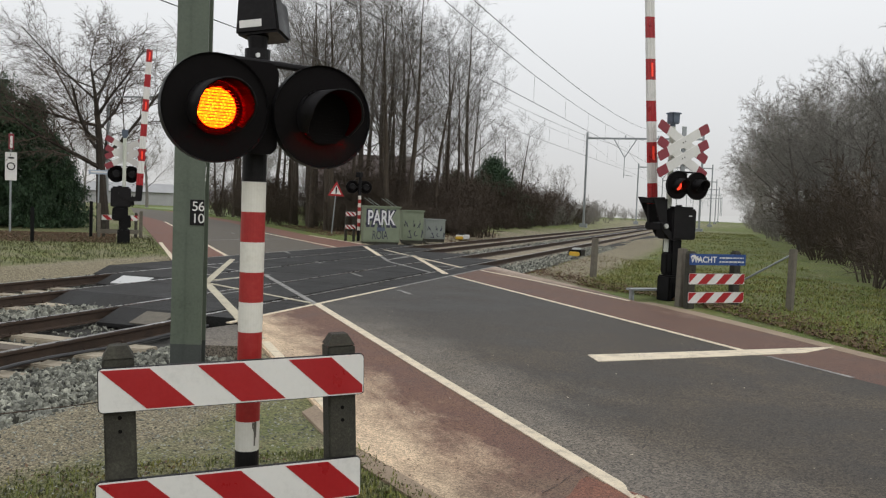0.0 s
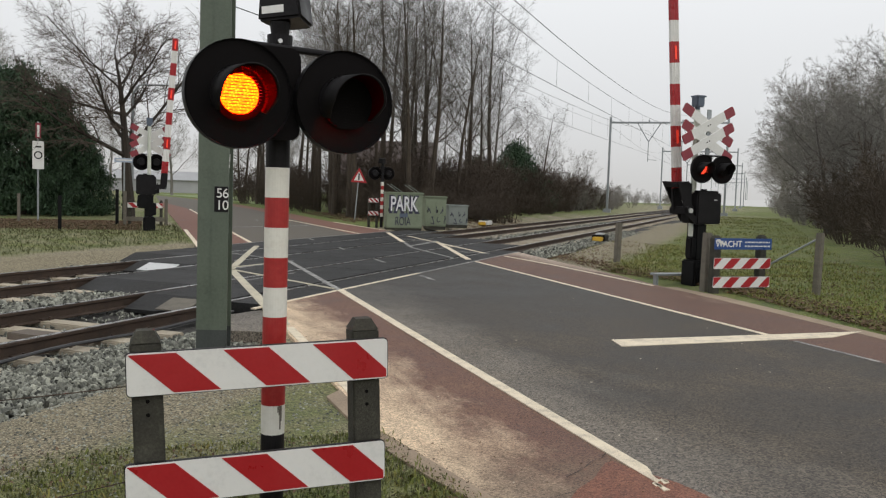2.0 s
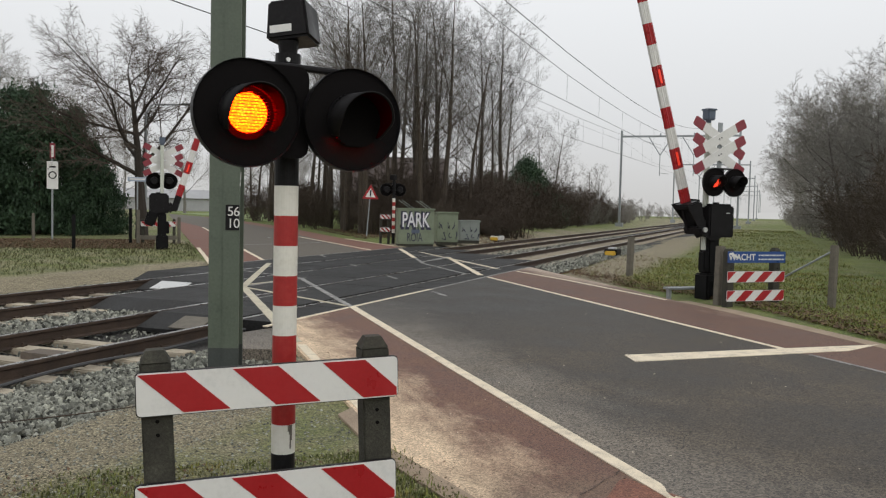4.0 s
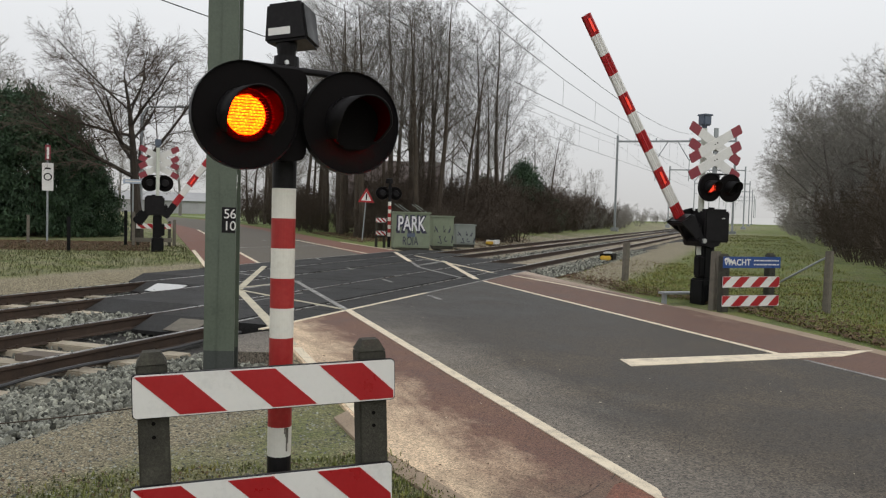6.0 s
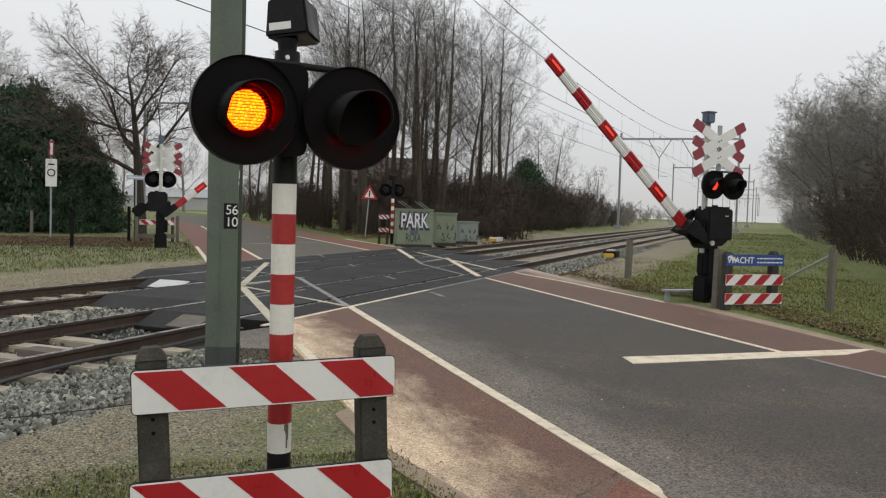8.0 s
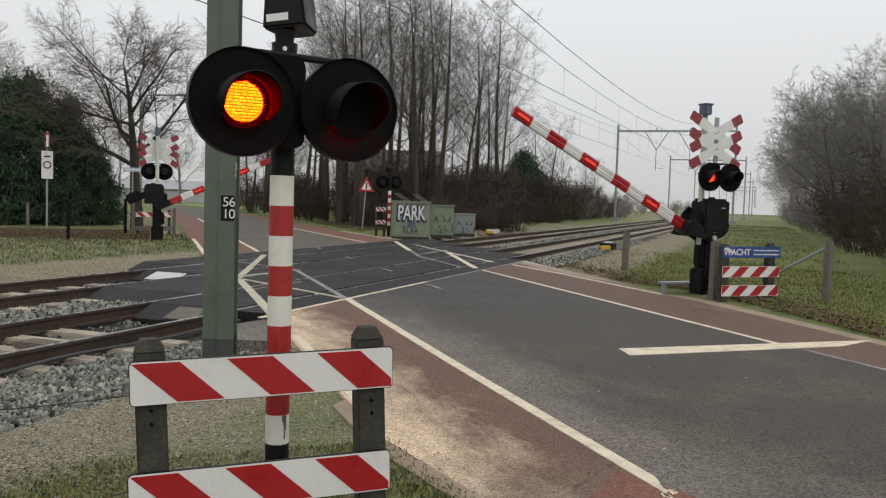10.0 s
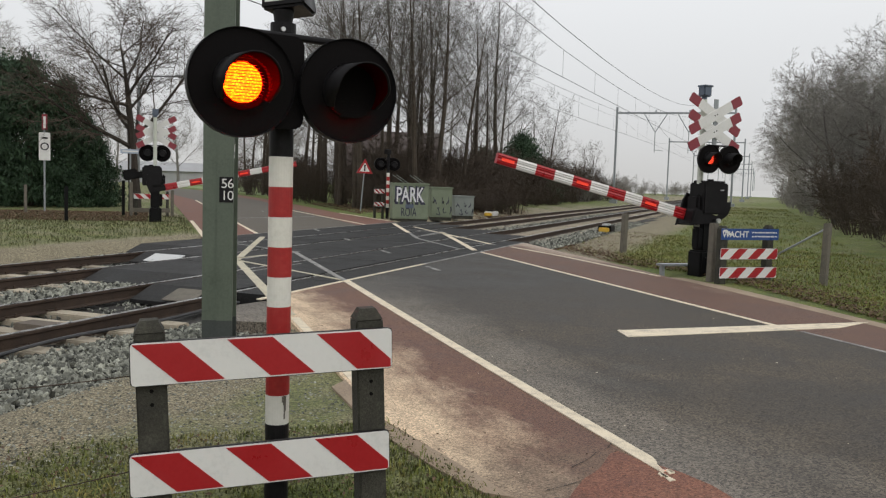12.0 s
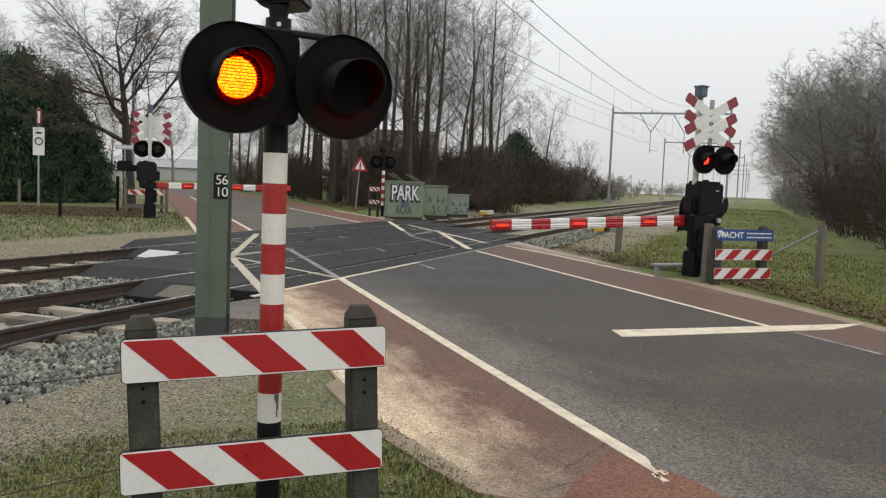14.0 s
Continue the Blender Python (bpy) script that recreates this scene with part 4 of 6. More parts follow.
def light_post(m, lit, label, z_disc=2.01, key="near"):
    post = thing("signal_post", m, label, "signal post", "signal posts")
    bands = [(0.0, 0.403, BLACK_PAINT), (0.403, 0.546, WHITE_PAINT)]
    z, colours = 0.546, (RED_PAINT, WHITE_PAINT)
    for i in range(8):
        bands.append((z, z + 0.1437, colours[i % 2]))
        z += 0.1437
    bands[-1] = (bands[-1][0], 1.695, WHITE_PAINT)
    bands.append((1.695, 2.26, BLACK_PAINT))
    for a, b, mat in bands:
        bm = bmesh.new()
        rod(bm, (0, 0, a), (0, 0, b), 0.0575, n=28, caps=(a == 0 or b > 2))
        part("band", bm, mat, post, {WHITE_PAINT: "white band", RED_PAINT: "red band"}.get(mat, "black painted tube"), smooth=False)
    if lit:
        for i, (ang, z0, w) in enumerate(((-72, 0.43, 0.004), (-65, 0.47, 0.0022), (-78, 0.5, 0.0022), (-84, 0.515, 0.0025))):
            drip = bmesh.new()
            box(drip, -w, w, -0.0586, -0.0572, z0, 0.545, m=pose(0, 0, 0, 0, 0, ang + 90))
            part("dirt_streak", drip, POST_WOOD, post, "dark run of dirt")
    bm = bmesh.new()
    rod(bm, (-0.27, -0.13, z_disc + 0.235), (0.29, -0.13, z_disc + 0.225), 0.017, n=10)
    box(bm, -0.05, 0.05, -0.14, 0.0, z_disc + 0.17, z_disc + 0.24, 0.006)
    box(bm, -0.3, 0.3, -0.1, -0.05, z_disc - 0.03, z_disc + 0.03, 0.006)
    part("cross_arm", bm, BLACK_PAINT, post)
    part("mounting_plate", upright(rounded(-0.2, 0.055, z_disc - 0.19, z_disc + 0.232, 0.05), -0.15, -0.12), BLACK_MATT, post)
    for s, x in (("left", -0.245), ("right", 0.262)):
        signal_head(post, x, -0.17, z_disc, 0.236, key + "_" + s, LENS_NEAR if lit else None, lamp_r=0.1)
    warning_bell(post, 0, 0, 2.25, 0.185)
    return post


def warning_fence(m, boards, label, post_x, post_h, lean, width, n=3.5, post_y=0.09, start=0.0, tilt=0.0):
    f = thing("warning_fence", m, label, "warning fence", "striped warning fences")
    for z0, z1 in boards:
        b = striped_board(f, -width / 2, width / 2, z0, z1, -0.01, lean, n, start=start)
        if tilt:
            b.matrix_basis = pose(0, 0, (z0 + z1) / 2, 0, tilt, 0) @ pose(0, 0, -(z0 + z1) / 2)
    for x, h in zip(post_x, post_h):
        concrete_post(f, x, post_y, h, lean=-2.6)
    return f


def lettering(text, size, m, mat, parent, name="lettering", depth=0.001, bold=0.0):
    cu = bpy.data.curves.new(name, "FONT")
    cu.body, cu.size, cu.extrude, cu.offset, cu.align_x, cu.align_y = text, size, depth, bold, "LEFT", "CENTER"
    ob = new("text_source", cu)
    me = bpy.data.meshes.new_from_object(ob.evaluated_get(bpy.context.evaluated_depsgraph_get()))
    bpy.data.objects.remove(ob)
    bpy.data.curves.remove(cu)
    me.materials.clear()
    me.materials.append(mat)
    out = new(name, me)
    out.parent, out.matrix_basis = parent, m
    return out


def build_near_equipment():
    light_post(pose(0.57, 4.13, 0, 0, 0, 10), True, "red and white banded signal post with two black flashing lights")
    f = warning_fence(pose(0.475, 3.8, 0), [(0.71, 0.895), (0.225, 0.41)], "two red and white striped boards on mossy concrete posts", (-0.5, 0.47), (0.965, 1.0), 1, 1.145, 2.9, start=0.006, tilt=-1.9)
    for z0, z1 in ((0.72, 0.78), (0.3, 0.26)):
        sets = ([], [])
        pts = [Vector((-0.03 - 0.13 * i, 3.9 - 0.03 * i, z0 + (z1 - z0) * i / 12 - 0.04 * math.sin(math.pi * i / 12))) for i in range(13)]
        branch_mesh(sets, pts, [0.0025] * 13, 4)
        tagged(part("fence_wire", sets, RAIL_RUST), "thin rusty wire tied to the mossy post", "wire", "fence wires")
    # catenary mast of rolled steel
    mast = thing("catenary_mast", pose(0.64, 9.0, 0, 0, 0, -14), "grey-green steel catenary mast with a dark foot", "mast")
    h_beam = [(-0.152, -0.137), (-0.01, -0.137), (-0.01, -0.15), (0.152, -0.15), (0.152, -0.12), (0.012, -0.12), (0.012, 0.118), (0.152, 0.118), (0.152, 0.137), (-0.152, 0.137), (-0.152, 0.118), (-0.01, 0.118), (-0.01, -0.12), (-0.152, -0.12)]
    for z0, z1, mat, nm in ((-0.3, 0.13, GREEN_DARK, "foot"), (0.13, 8.2, GREEN_STEEL, "column")):
        part(nm, slab(h_beam, z0, z1), mat, mast)
    plate = part("number_plate", upright(rounded(0.015, 0.152, 1.33, 1.585, 0.004), -0.158, -0.152), BLACK_PAINT, mast, "small black distance plate with white numbers")
    for text, z in (("56", 1.52), ("10", 1.4)):
        for i, ch in enumerate(text):
            lettering(ch, 0.135, pose(0.03 + 0.062 * i, -0.1585, z - 0.005, 90, 0, 0), WHITE, plate, "digit")
    chip = bmesh.new()
    box(chip, 0.06, 0.066, -0.153, -0.151, 1.78, 1.92, m=pose(0, 0, 0, 0, 3, 0))
    part("paint_scratch", chip, GREY_PLATE, mast)
    # bracket arms above carry the wires
    bm = bmesh.new()
    rod(bm, (-0.1, 0, 6.9), (-2.6, 0.4, 7.4), 0.035, n=10)
    rod(bm, (-0.1, 0, 5.6), (-2.6, 0.4, 7.3), 0.03, n=10)
    part("bracket", bm, GALVANISED, mast)


def cross_arm(parent, zc, y, angle, mats):
    a = thing("cross_board", pose(-0.04, y, zc, 0, angle, 0), "", "")
    a.parent = parent
    for k in ("label", "category"):
        a.pop(k, None)
    part("board", upright([(-0.42, -0.088), (0.42, -0.088), (0.42, 0.088), (-0.42, 0.088)], -0.008, 0.008), mats[0], a)
    for s in (-1, 1):
        e = [(0.421, -0.088), (0.64, -0.088), (0.66, -0.068), (0.66, 0.068), (0.64, 0.088), (0.421, 0.088)]
        part("red_end", upright([(s * x, z) for x, z in e], -0.009, 0.009), mats[1], a, "red end")
    return a


ARMS = {}


def barrier(m, label, key):
    """Barrier machine, its post with a double crossbuck and lights, and a striped arm that turns on the machine."""
    b = thing("barrier", m, label, "level-crossing barrier", "barriers")
    bm = bmesh.new()
    side = -0.13 if key == "right" else 0.0
    rod(bm, (side, 0, 0.9), (side, 0, 3.25), 0.055, n=16)
    part("pole", bm, material_once("pole_" + key, [(0.5, 0.52, 0.45), (0.62, 0.64, 0.56)]), b, "pale grey pole")
    bm = bmesh.new()
    rod(bm, (0, 0, -0.2), (0, 0, 0.95), 0.085, 0.075, 20)
    box(bm, -0.19, 0.17, -0.2, 0.17, -0.05, 0.46, 0.03)
    box(bm, -0.12, 0.12, -0.26, -0.15, 0.05, 0.34, 0.02)
    box(bm, -0.22, -0.06, -0.12, 0.05, 0.5, 0.88, 0.02)
    box(bm, -0.13, 0.13, -0.14, 0.14, 0.44, 1.16, 0.03)
    part("pedestal", bm, BLACK_IRON, b, "black iron pedestal")
    bm = bmesh.new()
    box(bm, -0.2, 0.38, -0.22, 0.2, 1.14, 1.72, 0.025)
    box(bm, -0.15, 0.33, -0.18, 0.16, 1.715, 1.76, 0.012)
    rod(bm, (0.12, 0.0, 1.755), (0.12, 0.0, 1.79), 0.06, n=16)
    box(bm, -0.3, -0.19, -0.15, 0.15, 1.15, 1.5, 0.04)
    body = part("machine_housing", bm, BLACK_PAINT, b, "black drive housing")
    tag = bmesh.new()
    box(tag, 0.18, 0.26, -0.223, -0.221, 1.58, 1.6)
    part("label_plate", tag, GREY_PLATE, body)
    # crossbuck with two crosses, their middles white and ends red
    bm = bmesh.new()
    for z in (2.98, 2.66):
        box(bm, -0.05, 0.05, -0.2, 0.0, z - 0.05, z + 0.05)
    box(bm, -0.045, 0.045, -0.19, -0.165, 2.4, 3.25)
    part("cross_bracket", bm, GALVANISED, b)
    for z in (2.96, 2.66):
        for i, s in enumerate((1, -1)):
            board = cross_arm(b, z, -0.21 - 0.018 * i, s * 28, (WHITE, RED_FADED))
            for u in (-0.03, 0.03):
                bolt = bmesh.new()
                rod(bolt, (u, -0.008, 0), (u, -0.016, 0), 0.012, n=8)
                part("bolt", bolt, BLACK_PAINT, board)
    bm = bmesh.new()
    rod(bm, (-0.26, -0.28, 2.4), (0.26, -0.28, 2.4), 0.016, n=8)
    box(bm, -0.04, 0.04, -0.28, 0.0, 2.1, 2.4, 0.01)
    part("lamp_bracket", bm, BLACK_PAINT, b)
    for s, x, y in (("left", -0.225, -0.31), ("right", 0.22, -0.345)):
        signal_head(b, x, y, 2.15, 0.252, key + "_" + s, LENS_FAR if key == "right" else None, lamp_r=0.1)
    bm = bmesh.new()
    rod(bm, (side, 0, 3.2), (side, 0, 3.34), 0.05, n=14)
    box(bm, side - 0.09, side + 0.09, -0.1, 0.08, 3.3, 3.5, 0.02)
    box(bm, side - 0.1, side + 0.1, -0.12, 0.09, 3.48, 3.51, 0.006)
    part("horn_box", bm, HORN_BLUE, b, "blue-grey warning horn")
    # the arm turns round a shaft in the housing, and carries its bracket with it
    arm = new("arm")
    arm.parent = b
    arm["label"] = "red and white striped barrier arm"
    bm = bmesh.new()
    box(bm, -0.3, 0.16, -0.05, 0.05, -0.63, -0.43, 0.02)
    box(bm, 0.06, 0.2, -0.36, 0.11, -0.62, -0.5, 0.02)
    if key == "right":
        crescent = [(-0.4, -0.73), (0.02, -0.6), (0.16, -0.58), (0.39, -0.36), (0.43, -0.22), (0.4, -0.1), (0.33, -0.12), (0.28, -0.3), (0.15, -0.43), (-0.1, -0.42), (-0.36, -0.4)]
        fin = [(-0.42, -0.75), (0.05, -0.52), (0.36, -0.34), (0.37, -0.14), (0.1, -0.2), (-0.06, -0.36), (-0.2, -0.3), (-0.2, -0.12), (-0.32, -0.1), (-0.38, -0.25)]
        plates = ((crescent, -0.29, -0.265), (fin, 0.1, 0.13))
    else:
        bend = [(0.12, -0.62), (0.2, -0.55), (0.23, -0.3), (0.14, -0.02), (0.05, 0.07), (-0.06, 0.06), (0.02, -0.06), (0.1, -0.3), (0.06, -0.45)]
        plates = ((bend, -0.37, -0.35), (bend, 0.1, 0.12))
    for outline, y0, y1 in plates:
        cheek = upright(outline, y0, y1)
        tmp = bpy.data.meshes.new("cheek")
        cheek.to_mesh(tmp)
        cheek.free()
        bm.from_mesh(tmp)
    if key == "right":
        box(bm, -0.4, -0.3, -0.28, 0.12, -0.72, -0.42, 0.02)
    bracket = part("arm_bracket", bm, BLACK_PAINT, arm, "black swinging bracket")
    if key == "left":
        bm = bmesh.new()
        box(bm, 0.12, 0.5, -0.06, 0.06, -0.12, 0.08, 0.03)
        box(bm, 0.42, 0.85, -0.18, 0.16, -0.12, 0.2, 0.04)
        part("counterweight", bm, BLACK_IRON, arm, "black counterweight")
    bm = bmesh.new()
    rod(bm, (0.13, -0.36, -0.52), (0.13, -0.395, -0.52), 0.045, n=16)
    part("pivot_cap", bm, GREY_PLATE, arm, "pale round cap")
    x, total, n = -0.28, 4.2, 11
    for i in range(n):
        w = total / n
        mat = RED if i % 2 == 0 else WHITE
        bm = bmesh.new()
        h0, h1 = 0.1 - 0.012 * i / n, 0.1 - 0.012 * (i + 1) / n
        prof = [(-0.03, -1), (0.03, -1), (0.045, -0.6), (0.034, -0.45), (0.045, -0.3), (0.034, 0), (0.045, 0.3), (0.034, 0.45), (0.045, 0.6), (0.03, 1), (-0.03, 1), (-0.045, 0.6), (-0.034, 0.45), (-0.045, 0.3), (-0.034, 0), (-0.045, -0.3), (-0.034, -0.45), (-0.045, -0.6)]
        v0 = [bm.verts.new((x, py - 0.02, -0.53 + pz * h0)) for py, pz in prof]
        v1 = [bm.verts.new((x - w, py - 0.02, -0.53 + pz * h1)) for py, pz in prof]
        bm.faces.new(v0)
        bm.faces.new(v1[::-1])
        for k in range(len(prof)):
            bm.faces.new((v0[k], v1[k], v1[(k + 1) % len(prof)], v0[(k + 1) % len(prof)]))
        part("band", bm, mat, arm, "red band" if i % 2 == 0 else "white band")
        if i in (2, 6, 10):
            bm = bmesh.new()
            for y in (-0.072, 0.03):
                box(bm, x - w * 0.8, x - w * 0.15, y - 0.003, y + 0.005, -0.56, -0.51, 0.003)
            part("arm_lamp", bm, LAMP_RED, arm, "small red lamp, alight")
        x -= w
    ARMS[key] = (arm, 0.1, 0.1, 1.56)
    arm.matrix_basis = pose(0.1, 0.1, 1.56)
    return b


ONCE = {}


def material_once(name, stops, **kw):
    if name not in ONCE:
        ONCE[name] = material(name, stops, 0.5, 5, 40, 0.04, spread=0.4)
    return ONCE[name]


def build_far_equipment():
    barrier(pose(9.75, 13.6, 0.02, 0, 0, 6), "black barrier machine with double crossbuck, red lights and a striped arm", "right")
    barrier(pose(0.03, 28.2, 0.08, 0, 0, 182), "barrier seen from behind, with crossbuck and lowering striped arm", "left")
    light_post(pose(9.4, 35.2, 0, 0, 0, 176) @ Matrix.Scale(1.14, 4), False, "banded signal post with dark lights seen from behind", key="far")
    w = thing("warning_fence", pose(9.87, 12.4, 0, 0, 0, 2), "blue sign above two red and white striped boards on posts", "warning fence", "striped warning fences")
    for z0, z1 in ((0.42, 0.61), (0.09, 0.28)):
        striped_board(w, -0.615, 0.615, z0, z1, -0.01, -1, 3.1, start=0.187)
    sign = part("sign_board", upright(rounded(-0.615, 0.615, 0.76, 0.955, 0.01), -0.012, 0.004), BLUE, w, "blue enamelled warning sign with white capitals")
    lettering("WACHT", 0.15, pose(-0.6, -0.014, 0.852, 90, 0, 0), WHITE, sign, "lettering", 0.001, 0.003)
    for z, x1 in ((0.89, 0.57), (0.82, 0.58)):
        x, r = 0.03, random.Random(int(z * 100))
        while x < x1:
            wl_ = r.uniform(0.03, 0.09)
            part("small_print", upright([(x, z - 0.012), (min(x + wl_, x1), z - 0.012), (min(x + wl_, x1), z + 0.012), (x, z + 0.012)], -0.0145, -0.012), WHITE, sign)
            x += wl_ + 0.016
    part("worn_patch", upright([(-0.59, 0.93), (-0.52, 0.94), (-0.47, 0.9), (-0.36, 0.84), (-0.43, 0.83), (-0.53, 0.89), (-0.6, 0.9)], -0.0185, -0.0165), WHITE, sign, "white scratched patch")
    for x, h in ((-0.53, 1.0), (0.46, 1.02)):
        concrete_post(w, x, 0.075, h, 0.14)
    for x, y, h, wd in ((9.36, 12.75, 1.03, 0.13), (10.98, 18.5, 0.97, 0.13), (11.02, 11.85, 1.1, 0.11)):
        bm = bmesh.new()
        box(bm, -wd / 2, wd / 2, -wd / 2, wd / 2, -0.2, h, 0.012)
        post = part("fence_post", bm, POST_WOOD)
        post.matrix_basis = pose(x, y, 0, 0, 1.2, 12)
        tagged(post, "weathered grey wooden fence post in the grass", "fence post", "fence posts")
    bm = bmesh.new()
    rod(bm, (10.55, 12.6, 0.45), (11.02, 11.87, 1.0), 0.018, n=8)
    brace = tagged(part("fence_brace", bm, GALVANISED), "thin slanting steel brace between the posts", "brace")
    bm = bmesh.new()
    box(bm, 9.0, 9.75, 13.75, 13.95, 0.16, 0.2, 0.006)
    box(bm, 9.05, 9.1, 13.8, 13.9, -0.05, 0.16)
    tagged(part("maintenance_step", bm, GALVANISED), "low grey step plate beside the barrier foot", "step")


def build_cabinets():
    def cabinet(m, w, d, h, label, mat, tags):
        c = thing("trackside_cabinet", m, label, "cabinet", "trackside cabinets")
        bm = bmesh.new()
        box(bm, -w / 2, w / 2, 0, d, 0.05, h, 0.015)
        part("body", bm, mat, c)
        bm = bmesh.new()
        box(bm, -w / 2 - 0.05, w / 2 + 0.05, -0.05, d + 0.05, h, h + 0.07, 0.02)
        part("lid", bm, mat, c)
        bm = bmesh.new()
        box(bm, -w / 2 + 0.02, w / 2 - 0.02, 0.02, d - 0.02, -0.1, 0.05)
        part("plinth", bm, CONCRETE, c)
        for i in range(2):
            x0 = -w / 2 + 0.03 + i * (w / 2 - 0.02)
            door = part("door", upright(rounded(x0, x0 + w / 2 - 0.04, 0.1, h - 0.05, 0.01), -0.012, 0.0), mat, c)
            bm = bmesh.new()
            box(bm, x0 + 0.05, x0 + 0.08, -0.03, -0.012, h * 0.5, h * 0.58)
            part("handle", bm, BLACK_PAINT, door)
        r = random.Random(tags)
        # sprayed scrawls: bold outlined strokes above, thin loops below
        if tags == 1:
            squeeze = Matrix.Diagonal((0.56, 1, 1, 1))
            lettering("PARK", 0.84, pose(-w / 2 + 0.12, -0.0165, h * 0.68, 90, 0, 0) @ squeeze, GRAFFITI_DARK, c, "graffiti_shadow", 0.004, 0.09)
            lettering("PARK", 0.84, pose(-w / 2 + 0.15, -0.024, h * 0.7, 90, 0, 0) @ squeeze, GRAFFITI_PALE, c, "graffiti_word", 0.004, 0.012)
            lettering("ROIA", 0.5, pose(-w / 2 + 0.36, -0.02, h * 0.22, 90, 0, 0) @ squeeze, GRAFFITI_DARK, c, "graffiti_tag", 0.003, 0.0)
            part("notice_plate", upright(rounded(-0.2, 0.14, 0.5, 0.66, 0.01), -0.02, -0.013), HORN_BLUE, c, "small dark notice plate")
        for row, (z, hh, th, mat2) in enumerate(((h * 0.6, h * 0.3, 0.022, GRAFFITI_DARK), (h * 0.68, h * 0.38, 0.03, GRAFFITI_PALE), (h * 0.24, h * 0.3, 0.034, GRAFFITI_DARK))):
            if tags == 1 or row == 1:
                continue
            x = -w / 2 + 0.1 + 0.05 * row
            while x < w / 2 - 0.22:
                pts = [(x + r.uniform(0, 0.24), z + r.uniform(-hh / 2, hh / 2)) for i in range(5)]
                for p, q in zip(pts, pts[1:]):
                    part("paint_stroke", upright([(u, v) for u, v in strip(p, q, th)], -0.0155 - 0.001 * row, -0.0125), mat2, c, "sprayed graffiti stroke")
                x += 0.25
        return c
    cabinet(pose(10.0, 33.8, 0, 0, 0, -8), 1.5, 0.85, 1.46, "pale green cabinet covered with dark graffiti", CABINET, 1)
    cabinet(pose(12.1, 36.0, 0, 0, 0, -8), 0.95, 0.8, 1.32, "pale green cabinet with faint scribbles", CABINET, 3)
    cabinet(pose(13.9, 38.0, 0, 0, 0, -4), 0.95, 0.7, 0.93, "low grey metal cabinet beside the track", CABINET_GREY, 3)


